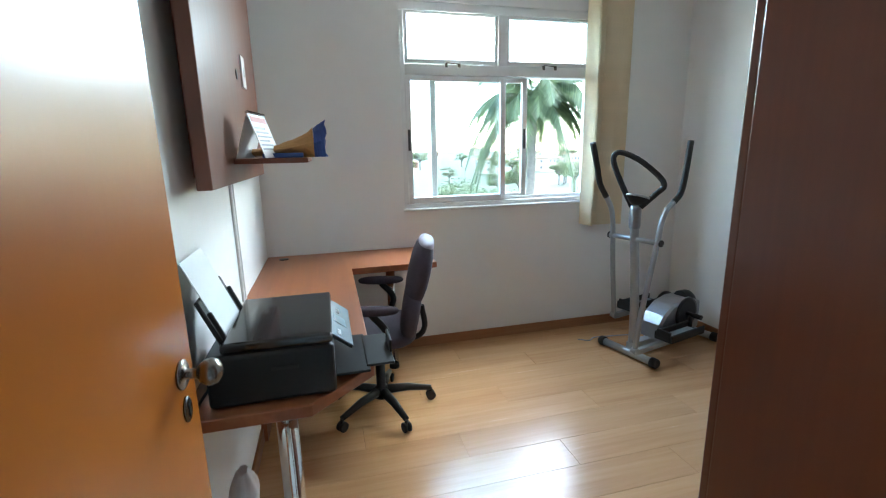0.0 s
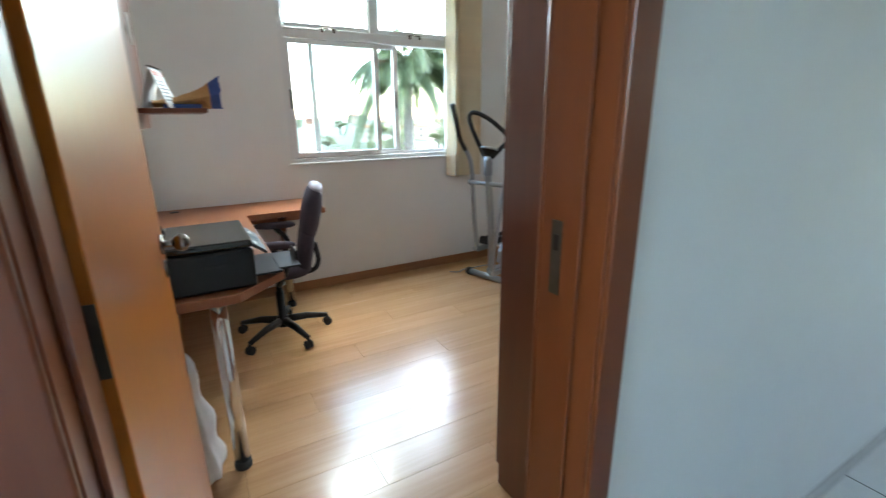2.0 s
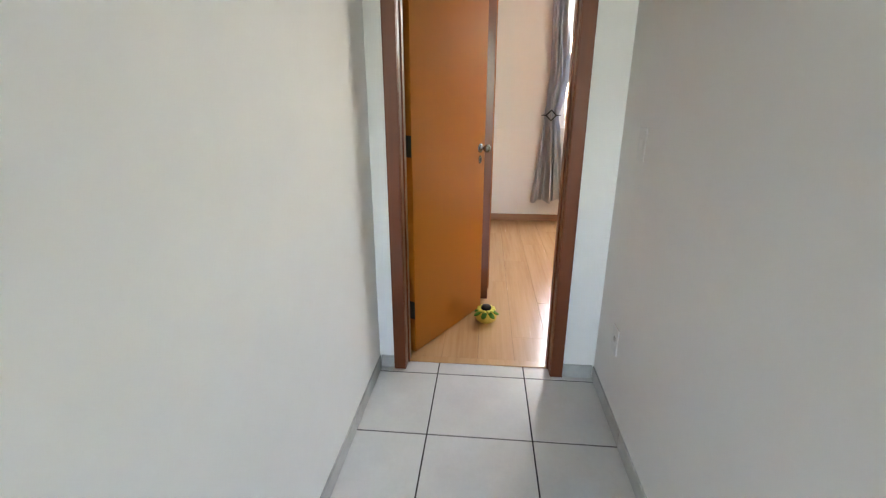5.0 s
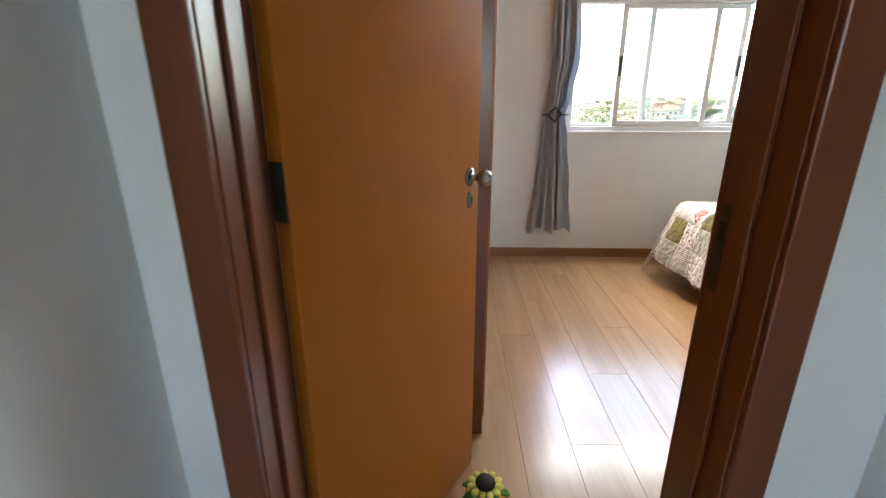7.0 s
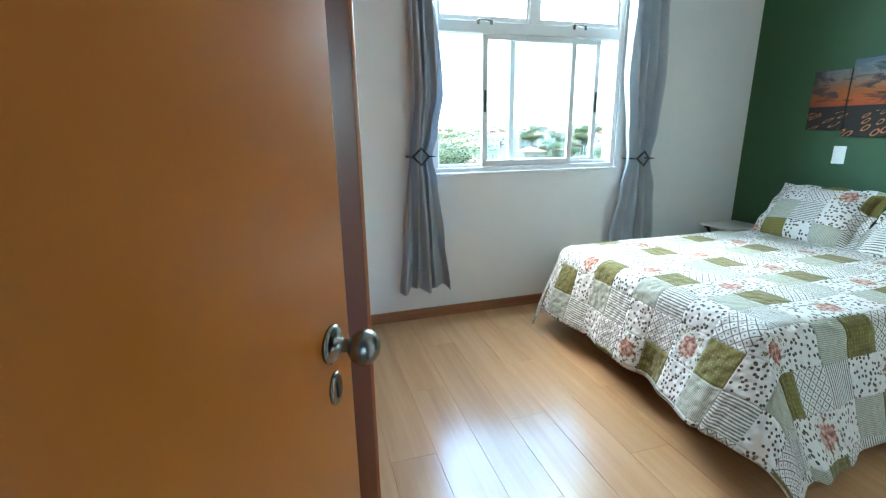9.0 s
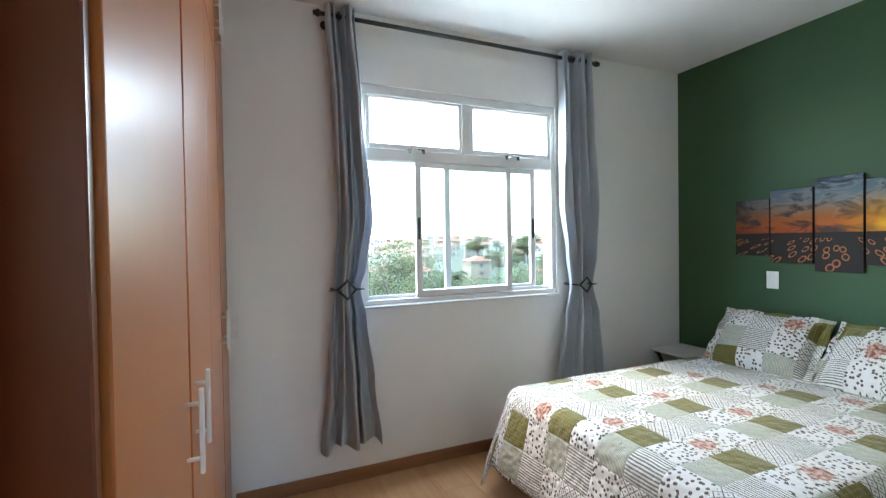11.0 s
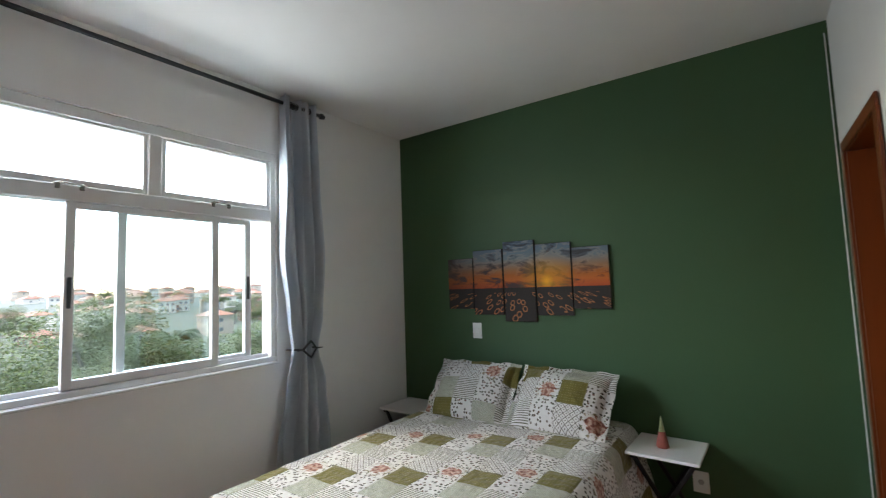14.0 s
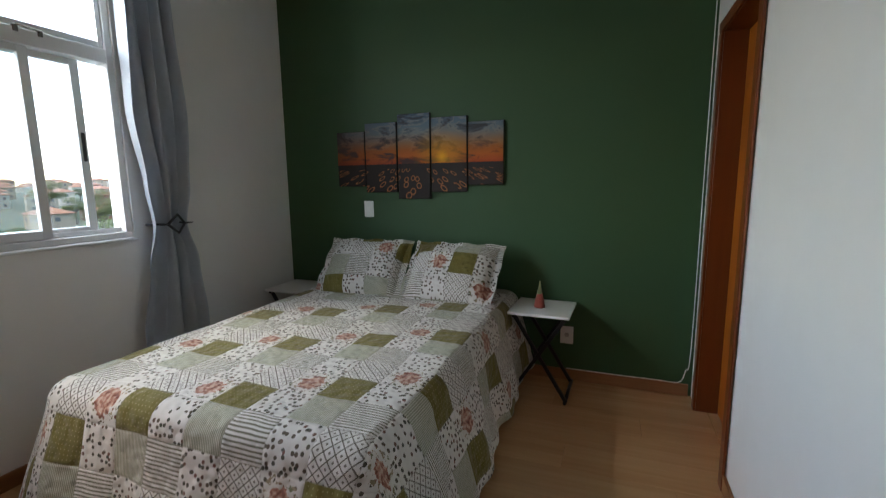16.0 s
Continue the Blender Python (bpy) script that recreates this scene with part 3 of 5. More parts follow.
def desk_calendar():
    t = thing("desk_calendar", pose(0.53, 1.89, 1.4025, 0, 0, -12), "white tent-shaped desk calendar on the shelf", "calendar")
    for s in (-1, 1):
        bm = B((-0.001, -0.09, 0, 0.001, 0.09, 0.165))
        sheet = part("card", bm, MAT["paper"], t, m=pose(s * 0.052, 0, 0.001, 0, -s * 18, 0))
        if s > 0:
            for k in range(6):
                part("printed_line", B((0.0012, -0.075, 0.03 + 0.016 * k, 0.0018, 0.075 - 0.02 * (k % 3), 0.036 + 0.016 * k)), MAT["grey_plastic"], sheet)
            part("printed_band", B((0.0012, -0.08, 0.135, 0.0018, 0.08, 0.155)), MAT["print_red"], sheet)
    bm = bmesh.new()
    for k in range(14):
        y = -0.08 + k * 0.0123
        tube(bm, [(0.008 * math.cos(a), y, 0.160 + 0.008 * math.sin(a)) for a in (0.0, 1.2, 2.4, 3.14)], 0.001, 5)
    part("spiral", bm, MAT["dark_metal"], t)


desk_calendar()


def envelope():
    """A crumpled kraft envelope with a blue torn wrapper at its mouth."""
    t = thing("paper_envelope", pose(0.50, 2.0, 1.4025), "crumpled kraft paper envelope with a blue torn edge on the shelf", "envelope")
    rnd = random.Random(4)
    for face, (name, mat, u0, u1) in enumerate((("envelope_body", MAT["kraft"], 0.0, 0.23), ("blue_flap", MAT["blue"], 0.23, 0.275))):
        bm = bmesh.new()
        n, k = 12, 10
        g = []
        for i in range(n + 1):
            u = u0 + (u1 - u0) * i / n
            row = []
            for j in range(2 * k):
                a = 2 * math.pi * j / (2 * k)
                open_ = 0.2 + 0.8 * (u / 0.26) ** 1.4
                zc = 0.022 + 0.040 * (u / 0.26) ** 1.6
                h = 0.012 + 0.075 * open_ * (0.6 + 0.4 * math.sin(3 * a + 1)) * (u / 0.26)
                w = 0.10 * (1 - 0.25 * u / 0.26)
                jag = 0.012 * rnd.uniform(-1, 1) if (face == 1 and i == n) else 0.002 * rnd.uniform(-1, 1)
                row.append(bm.verts.new((u + jag, w * math.cos(a), max(0.0012, zc + h * math.sin(a) + 0.0025 * rnd.uniform(-1, 1)))))
            g.append(row)
        for i in range(n):
            for j in range(2 * k):
                bm.faces.new((g[i][j], g[i + 1][j], g[i + 1][(j + 1) % (2 * k)], g[i][(j + 1) % (2 * k)]))
        ob = part(name, bm, mat, t)
        sol = ob.modifiers.new("thick", "SOLIDIFY")
        sol.thickness = 0.0015
    part("blue_packet", B((0.04, -0.115, 0.0, 0.19, -0.09, 0.018), bevel=0.003), MAT["blue"], t)


envelope()


def printer():
    t = thing("printer", pose(0.43, 1.20, 0.760), "black multifunction inkjet printer on the desk end", "printer")
    W, D, H = 0.325, 0.40, 0.150
    body = bmesh.new()
    box(body, 0, 0, 0.006, W, D, H, bevel=0.012, seg=3)
    for x in (0.03, W - 0.04):
        for y in (0.03, D - 0.04):
            box(body, x, y, 0.0, x + 0.02, y + 0.02, 0.008)
    part("body", body, MAT["black"], t)
    part("scanner_lid", B((0.04, 0.004, H + 0.002, W - 0.002, D - 0.004, H + 0.030), bevel=0.010, seg=3), MAT["gloss_black"], t, "glossy black scanner lid")
    part("side_grip", B((0.16, -0.001, 0.095, 0.23, 0.0018, 0.104)), MAT["rubber"], t)
    m = pose(W - 0.012, 0.05, H + 0.018, 0, 38, 0)
    panel = part("control_panel", B((0, 0, -0.012, 0.085, D - 0.09, 0), bevel=0.004, seg=2), MAT["black"], t, m=m)
    part("display", B((0.02, 0.11, 0.0005, 0.062, 0.175, 0.002)), MAT["screen"], panel, "small grey display")
    for k in range(6):
        y = 0.02 + 0.013 * (k % 3) + (0.18 if k > 2 else 0)
        part("button", B((0.03, y, 0.0005, 0.042, y + 0.009, 0.003), bevel=0.001), MAT["white"], panel)
    tray = bmesh.new()
    box(tray, W - 0.01, 0.06, 0.022, W + 0.10, D - 0.06, 0.030, bevel=0.003)
    box(tray, W + 0.09, 0.085, 0.026, W + 0.175, D - 0.085, 0.034, bevel=0.003)
    box(tray, W + 0.168, 0.15, 0.034, W + 0.176, D - 0.15, 0.075, bevel=0.002)
    part("output_tray", tray, MAT["black"], t)
    part("output_opening", B((W - 0.002, 0.05, 0.035, W + 0.0015, D - 0.05, 0.085)), MAT["rubber"], t)
    feed = bmesh.new()
    box(feed, 0, 0, 0, 0.012, 0.27, 0.15, bevel=0.003)
    box(feed, 0.014, 0.0, 0.0, 0.026, 0.012, 0.11, bevel=0.003)
    box(feed, 0.014, 0.25, 0.0, 0.026, 0.262, 0.11, bevel=0.003)
    fm = pose(0.035, 0.065, H - 0.01, 0, -22, 0)
    feeder = part("paper_feeder", feed, MAT["black"], t, m=fm)
    part("paper", B((0.0125, 0.03, 0.01, 0.0145, 0.24, 0.255)), MAT["paper"], feeder, "white sheets in the feeder")
    bm = bmesh.new()
    tube(bm, smooth_path([(0.0, 0.06, 0.05), (-0.025, 0.04, 0.02), (-0.035, -0.01, 0.004), (-0.055, -0.02, 0.004)], 6), 0.004, 8)
    part("power_cable", bm, MAT["rubber"], t)


printer()


def cushion(bm, w, d, h, p=3.2, nu=20, nv=12, m=None):
    """A padded block: a superellipsoid w x d x h."""
    vs = []
    def sp(v, e):
        return math.copysign(abs(v) ** e, v)
    e = 2.0 / p
    for i in range(nv + 1):
        b = -math.pi / 2 + math.pi * i / nv
        vs.append([bm.verts.new((w / 2 * sp(math.cos(b), e) * sp(math.cos(a), e), d / 2 * sp(math.cos(b), e) * sp(math.sin(a), e), h / 2 * sp(math.sin(b), 0.8)))
                   for a in (2 * math.pi * k / nu for k in range(nu))])
    for r, q in zip(vs, vs[1:]):
        for k in range(nu):
            f = bm.faces.new((r[k], r[(k + 1) % nu], q[(k + 1) % nu], q[k]))
            f.smooth = True
    bmesh.ops.remove_doubles(bm, verts=[v for r in vs for v in r], dist=1e-5)
    if m is not None:
        bmesh.ops.transform(bm, matrix=m, verts=[v for v in bm.verts])


def office_chair():
    # local +x is the way the sitter looks
    t = thing("office_chair", pose(0.985, 2.35, 0, 0, 0, 168), "dark mauve padded swivel chair at the desk", "office chair")
    hub = bmesh.new()
    lathe(hub, [(0.045, 0.07), (0.05, 0.10), (0.035, 0.13), (0.026, 0.135), (0.026, 0.30), (0.019, 0.30), (0.019, 0.42)], 20)
    part("column", hub, MAT["black"], t)
    for k in range(5):
        a = radians(72 * k + 49)
        c, s = math.cos(a), math.sin(a)
        bm = bmesh.new()
        tube(bm, [(0.03 * c, 0.03 * s, 0.105), (0.15 * c, 0.15 * s, 0.10), (0.285 * c, 0.285 * s, 0.072)], [0.026, 0.022, 0.015], 10)
        leg = part("base_leg", bm, MAT["black"], t)
        bm = bmesh.new()
        for o in (-0.013, 0.013):
            lathe(bm, [(0.022, -0.008), (0.027, -0.005), (0.027, 0.005), (0.022, 0.008)], 16, pose(0.285 * c - s * o, 0.285 * s + c * o, 0.027, 90, 0, math.degrees(a)))
        tube(bm, [(0.285 * c, 0.285 * s, 0.03), (0.285 * c, 0.285 * s, 0.07)], 0.010, 8)
        part("caster", bm, MAT["rubber"], leg)
    part("seat_plate", B((-0.12, -0.10, 0.405, 0.12, 0.10, 0.43), bevel=0.008), MAT["black"], t)
    bm = bmesh.new()
    cushion(bm, 0.47, 0.48, 0.10, 3.5, m=pose(0.02, 0, 0.475))
    part("seat", bm, MAT["chair"], t, "dark mauve padded seat")
    bm = bmesh.new()
    cushion(bm, 0.10, 0.46, 0.30, 3.2, m=pose(-0.185, 0, 0.60, 0, -10))
    part("lumbar_pad", bm, MAT["chair"], t)
    bm = bmesh.new()
    cushion(bm, 0.12, 0.44, 0.37, 2.6, m=pose(-0.235, 0, 0.80, 0, -14))
    part("backrest", bm, MAT["chair"], t, "tall padded mauve backrest")
    bm = bmesh.new()
    cushion(bm, 0.085, 0.30, 0.075, 2.6, m=pose(-0.275, 0, 0.945, 0, -14))
    part("headrest_cover", bm, MAT["chair_light"], t, "pale lilac head cover")
    bm = bmesh.new()
    tube(bm, smooth_path([(-0.10, 0, 0.415), (-0.21, 0, 0.42), (-0.255, 0, 0.48), (-0.24, 0, 0.60)], 6), 0.016, 8)
    part("back_bracket", bm, MAT["black"], t)
    for s in (-1, 1):
        bm = bmesh.new()
        tube(bm, smooth_path([(-0.02, s * 0.20, 0.425), (-0.03, s * 0.27, 0.45), (-0.07, s * 0.275, 0.56), (0.0, s * 0.27, 0.655)], 6), [0.018] * 19, 10)
        arm = part("arm_bracket", bm, MAT["black"], t)
        bm = bmesh.new()
        cushion(bm, 0.27, 0.075, 0.045, 2.8, m=pose(0.0, s * 0.27, 0.672))
        part("arm_pad", bm, MAT["chair"], arm)


office_chair()


def elliptical():
    t = thing("elliptical_trainer", pose(2.705, 2.50, 0, 0, 0, 14.6), "silver and black elliptical exercise machine in the corner", "exercise machine")
    for name, u, half in (("front_foot", 0.0, 0.235), ("rear_foot", 0.74, 0.20)):
        bm = bmesh.new()
        tube(bm, [(u, -half + 0.04, 0.034), (u, half - 0.04, 0.034)], 0.026, 14)
        ft = part(name, bm, MAT["silver"], t)
        for s in (-1, 1):
            bm = bmesh.new()
            tube(bm, [(u, s * (half - 0.045), 0.034), (u, s * (half - 0.01), 0.034), (u, s * half, 0.034)], [0.034, 0.034, 0.028], 14)
            part("end_cap", bm, MAT["rubber"], ft)
    bm = bmesh.new()
    box(bm, 0.02, -0.03, 0.045, 0.74, 0.03, 0.095, bevel=0.006, seg=2)
    part("main_beam", bm, MAT["silver"], t)
    bm = bmesh.new()
    tube(bm, smooth_path([(0.05, 0, 0.08), (0.045, 0, 0.30), (0.02, 0, 0.60), (-0.01, 0, 0.85), (-0.02, 0, 1.05)], 5), 0.029, 14)
    part("column", bm, MAT["silver"], t)
    bm = bmesh.new()
    lathe(bm, [(0.032, 0.90), (0.036, 0.91), (0.036, 1.02), (0.03, 1.04)], 16, pose(-0.016, 0, 0))
    part("column_sleeve", bm, MAT["grey_plastic"], t)
    bm = bmesh.new()
    lathe(bm, [(0.03, 0), (0.055, 0.02), (0.075, 0.045), (0.078, 0.055), (0.0, 0.06)], 24, pose(-0.016, 0, 1.05, 0, 18))
    con = part("console", bm, MAT["black"], t, "small round black console")
    bm = bmesh.new()
    lathe(bm, [(0.079, 0.048), (0.083, 0.055), (0.076, 0.062), (0.07, 0.0605)], 24, pose(-0.016, 0, 1.05, 0, 18))
    part("bezel", bm, MAT["silver"], con)
    bm = bmesh.new()
    loop = [(-0.015, 0.03, 1.04), (-0.05, 0.06, 1.13), (-0.10, 0.11, 1.29), (-0.105, 0.12, 1.365), (-0.07, 0.09, 1.385), (-0.01, 0.0, 1.335), (0.055, -0.10, 1.235), (0.065, -0.13, 1.175), (0.04, -0.10, 1.13), (-0.01, -0.03, 1.04)]
    tube(bm, smooth_path(loop, 6), 0.0175, 12)
    part("fixed_handlebar", bm, MAT["rubber"], t, "black foam covered handlebar loop")
    bm = bmesh.new()
    tube(bm, [(-0.012, -0.195, 0.83), (-0.012, 0.195, 0.83)], 0.017, 12)
    part("pivot_bar", bm, MAT["silver"], t)
    arms = ((0.17, [(0.05, 0.24), (0.03, 0.40), (0.005, 0.62), (-0.012, 0.83), (-0.025, 0.95), (-0.05, 1.03), (-0.10, 1.10)], [(-0.10, 1.10), (-0.165, 1.19), (-0.20, 1.30), (-0.25, 1.45)]),
            (-0.17, [(-0.15, 0.14), (-0.12, 0.36), (-0.065, 0.60), (-0.012, 0.83), (0.01, 0.95), (0.05, 1.03), (0.115, 1.075)], [(0.115, 1.075), (0.18, 1.13), (0.21, 1.25), (0.235, 1.45)]))
    for v, low, grip in arms:
        bm = bmesh.new()
        tube(bm, smooth_path([(u, v, z) for u, z in low], 4), 0.017, 12)
        a = part("swing_arm", bm, MAT["silver"], t, "curved silver swing arm")
        bm = bmesh.new()
        tube(bm, smooth_path([(u, v, z) for u, z in grip], 5), 0.0185, 12)
        part("grip", bm, MAT["rubber"], a, "black foam grip")
        bm = bmesh.new()
        tube(bm, [(-0.012, v * 1.13, 0.83), (-0.012, v * 1.18, 0.83)], 0.022, 12)
        part("pivot_cap", bm, MAT["rubber"], a)
        u, z = low[0]
        bm = bmesh.new()
        tube(bm, [(u, v - 0.02, z), (u, v + 0.02, z)], 0.022, 12)
        box(bm, u, v - 0.015, z - 0.03, u + 0.62, v + 0.015, z + 0.01, bevel=0.004)
        rail = part("pedal_rail", bm, MAT["silver"], a)
    for v, z in ((0.175, 0.25), (-0.19, 0.155)):
        u0 = 0.16 if v > 0 else 0.10
        bm = bmesh.new()
        box(bm, u0, v - 0.065, z, u0 + 0.36, v + 0.065, z + 0.018, bevel=0.006, seg=2)
        for q in ((u0, v - 0.065, z + 0.014, u0 + 0.36, v - 0.05, z + 0.055), (u0, v + 0.05, z + 0.014, u0 + 0.36, v + 0.065, z + 0.055), (u0, v - 0.05, z + 0.014, u0 + 0.015, v + 0.05, z + 0.075)):
            box(bm, *q, bevel=0.005, seg=2)
        p = part("pedal", bm, MAT["rubber"], t, "black footplate with raised rim")
        part("tread_pad", B((u0 + 0.04, v - 0.04, z + 0.0185, u0 + 0.33, v + 0.04, z + 0.022)), MAT["grey_plastic"], p)
    bm = bmesh.new()
    prof = [(0.20, 0.10), (0.22, 0.20), (0.27, 0.26), (0.36, 0.32), (0.47, 0.345), (0.58, 0.34), (0.68, 0.30), (0.68, 0.10)]
    rings = []
    for y, s in ((-0.085, 0.90), (-0.07, 1.0), (0.07, 1.0), (0.085, 0.90)):
        rings.append([bm.verts.new((0.46 + (x - 0.46) * s, y, 0.22 + (z - 0.22) * s)) for x, z in prof])
    for a, b in zip(rings, rings[1:]):
        for k in range(len(prof)):
            bm.faces.new((a[k], a[(k + 1) % len(prof)], b[(k + 1) % len(prof)], b[k]))
    bm.faces.new(rings[0][::-1])
    bm.faces.new(rings[-1])
    part("flywheel_housing", bm, MAT["silver"], t, "rounded silver flywheel housing")
    bm = bmesh.new()
    for y0, y1 in ((-0.094, -0.084), (0.084, 0.094)):
        lathe(bm, [(0.12, 0), (0.12, y1 - y0), (0.10, y1 - y0 + 0.003)], 24, pose(0.50, y1, 0.24, 90))
    tube(bm, smooth_path([(0.54, 0, 0.335), (0.63, 0, 0.325), (0.69, 0, 0.25), (0.70, 0, 0.13)], 6), 0.045, 12)
    part("rear_cover", bm, MAT["black"], t, "black plastic rear cover")
    for s in (-1, 1):
        bm = bmesh.new()
        tube(bm, [(0.50, s * 0.09, 0.24), (0.50, s * 0.20, 0.24)], 0.018, 10)
        tube(bm, [(0.50, s * 0.12, 0.24), (0.56 if s > 0 else 0.44, s * 0.16, 0.17)], 0.014, 10)
        part("crank", bm, MAT["black"], t)
    bm = bmesh.new()
    tube(bm, smooth_path([(-0.10, 0.36, 0.012), (-0.03, 0.31, 0.006), (0.04, 0.33, 0.006), (0.12, 0.27, 0.02), (0.2, 0.1, 0.08)], 6), 0.004, 6)
    part("power_cable", bm, MAT["grey_plastic"], t)


elliptical()


def vertical_blind():
    t = thing("vertical_blind", pose(0, 0, 0), "cream vertical fabric blind bunched beside the window", "window blind")
    part("head_rail", B((1.22, OY1 - 0.085, 2.47, 2.97, OY1 - 0.03, 2.51), bevel=0.003), MAT["alu"], t)
    part("mounting_bracket", B((1.3, OY1 - 0.07, 2.511, 1.34, OY1 - 0.0005, 2.525)), MAT["alu"], t)
    part("mounting_bracket", B((2.85, OY1 - 0.07, 2.511, 2.89, OY1 - 0.0005, 2.525)), MAT["alu"], t)
    rnd = random.Random(2)
    for k in range(11):
        x = 2.655 + 0.0265 * k
        a = -62 + rnd.uniform(-7, 7) if k < 3 else -22 + rnd.uniform(-9, 9)
        bm = bmesh.new()
        cols = [(-0.045 + 0.09 * j / 6, 0.006 * math.cos((j - 3) / 3 * 1.3)) for j in range(7)]
        z0 = 0.845 + rnd.uniform(-0.006, 0.006)
        for z in (z0, 2.47):
            for cx, cy in cols:
                bm.verts.new((cx, cy, z))
        bm.verts.ensure_lookup_table()
        for j in range(6):
            bm.faces.new((bm.verts[j], bm.verts[j + 1], bm.verts[j + 8], bm.verts[j + 7]))
        ob = part("slat", bm, MAT["blind"], t, m=pose(x, OY1 - 0.058 + 0.002 * (k % 2), 0, 0, 0, a))
        ob.modifiers.new("thick", "SOLIDIFY").thickness = 0.0012


vertical_blind()


def cloth_bag():
    bm = bmesh.new()
    n, s = 18, 22
    rings = []
    for i in range(n + 1):
        z = 0.52 * i / n
        r = 0.10 * (1 - 0.75 * (i / n) ** 1.5) + 0.012 * math.sin(i * 0.9)
        if i == 0:
            r = 0.07
        rings.append([bm.verts.new((r * (0.75 + 0.12 * math.sin(5 * a + i * 0.25)) * math.cos(a), r * 1.25 * (1 + 0.10 * math.sin(7 * a + i * 0.3)) * math.sin(a), z)) for a in (2 * math.pi * k / s for k in range(s))])
    for a, b in zip(rings, rings[1:]):
        for k in range(s):
            bm.faces.new((a[k], a[(k + 1) % s], b[(k + 1) % s], b[k])).smooth = True
    bm.faces.new(rings[0][::-1])
    bm.faces.new(rings[-1])
    solo("cloth_bag", bm, MAT["cloth"], "crumpled white cotton bag under the desk", "bag", m=pose(0.47, 1.28, 0))


cloth_bag()

# ---------------------------------------------------------------- bedroom things
def patchwork(name):
    """Quilted patchwork: olive dotted, striped, lattice, sprigged and rose patches, laid out in cloth metres by the UV map."""
    m, nt, b = nodes_of(name)
    uv = nt.nodes.new("ShaderNodeUVMap")
    sep = nt.nodes.new("ShaderNodeSeparateXYZ")
    nt.links.new(uv.outputs[0], sep.inputs[0])
    U, V = sep.outputs[0], sep.outputs[1]
    P = 0.158
    us, vs = math2(nt, "DIVIDE", U, P), math2(nt, "DIVIDE", V, P)
    iu, iv = math2(nt, "FLOOR", us), math2(nt, "FLOOR", vs)
    fu, fv = math2(nt, "SUBTRACT", us, iu), math2(nt, "SUBTRACT", vs, iv)
    idx = math2(nt, "MODULO", math2(nt, "ADD", math2(nt, "ADD", math2(nt, "MULTIPLY", iu, 2.0), math2(nt, "MULTIPLY", iv, 3.0)), 700.0), 7.0)
    idx = math2(nt, "ROUND", idx)

    def is_(k):
        n = nt.nodes.new("ShaderNodeMath")
        n.operation = "COMPARE"
        nt.links.new(idx, n.inputs[0])
        n.inputs[1].default_value, n.inputs[2].default_value = float(k), 0.3
        return n.outputs[0]

    def vor(scale, rnd=1.0):
        n = add(nt, "ShaderNodeTexVoronoi", Scale=scale, Randomness=rnd)
        n.voronoi_dimensions = "2D"
        nt.links.new(uv.outputs[0], n.inputs["Vector"])
        return n

    def add_sep(n):
        sc_ = nt.nodes.new("ShaderNodeSeparateColor")
        nt.links.new(n.outputs["Color"], sc_.inputs[0])
        return sc_.outputs[1]

    white = (0.62, 0.60, 0.56)
    # olive with pale pin dots
    d = vor(62.0, 0.15)
    olive = mixc(nt, math2(nt, "LESS_THAN", d.outputs["Distance"], 0.14), (0.135, 0.112, 0.015), (0.28, 0.25, 0.11))
    # stripes, slightly wavy
    nz = add(nt, "ShaderNodeTexNoise", Scale=14.0, Detail=2.0)
    nt.links.new(uv.outputs[0], nz.inputs["Vector"])
    wob = math2(nt, "MULTIPLY", nz.outputs[0], 2.2)
    st = math2(nt, "SINE", math2(nt, "ADD", math2(nt, "MULTIPLY", fv, 2 * math.pi * 12), wob))
    stripes = mixc(nt, math2(nt, "GREATER_THAN", st, 0.2), white, (0.15, 0.145, 0.10))
    sage_st = math2(nt, "SINE", math2(nt, "ADD", math2(nt, "MULTIPLY", fu, 2 * math.pi * 22), wob))
    sage = mixc(nt, math2(nt, "GREATER_THAN", sage_st, 0.0), (0.45, 0.44, 0.36), (0.26, 0.265, 0.19))
    # lattice
    da = math2(nt, "ABSOLUTE", math2(nt, "SINE", math2(nt, "MULTIPLY", math2(nt, "ADD", fu, fv), math.pi * 4)))
    db = math2(nt, "ABSOLUTE", math2(nt, "SINE", math2(nt, "MULTIPLY", math2(nt, "SUBTRACT", fu, fv), math.pi * 4)))
    ln = math2(nt, "LESS_THAN", math2(nt, "MINIMUM", da, db), 0.22)
    dot = math2(nt, "GREATER_THAN", math2(nt, "MINIMUM", da, db), 0.93)
    lattice = mixc(nt, math2(nt, "MAXIMUM", ln, dot), white, (0.14, 0.125, 0.10))
    # sprigs
    s1 = vor(48.0)
    sc = ramp(nt, s1.outputs["Color"], (0.0, (0.16, 0.035, 0.03)), (0.4, (0.05, 0.055, 0.035)), (0.75, (0.10, 0.075, 0.05)), (1.0, (0.20, 0.06, 0.04)))
    sprig = math2(nt, "MULTIPLY", math2(nt, "LESS_THAN", s1.outputs["Distance"], 0.31), math2(nt, "GREATER_THAN", add_sep(s1), 0.32))
    spr = mixc(nt, sprig, white, sc)
    # rose in the middle of the patch
    cu, cv = math2(nt, "SUBTRACT", fu, 0.5), math2(nt, "SUBTRACT", fv, 0.5)
    rr = math2(nt, "SQRT", math2(nt, "ADD", math2(nt, "MULTIPLY", cu, cu), math2(nt, "MULTIPLY", cv, cv)))
    n2 = add(nt, "ShaderNodeTexNoise", Scale=55.0, Detail=4.0)
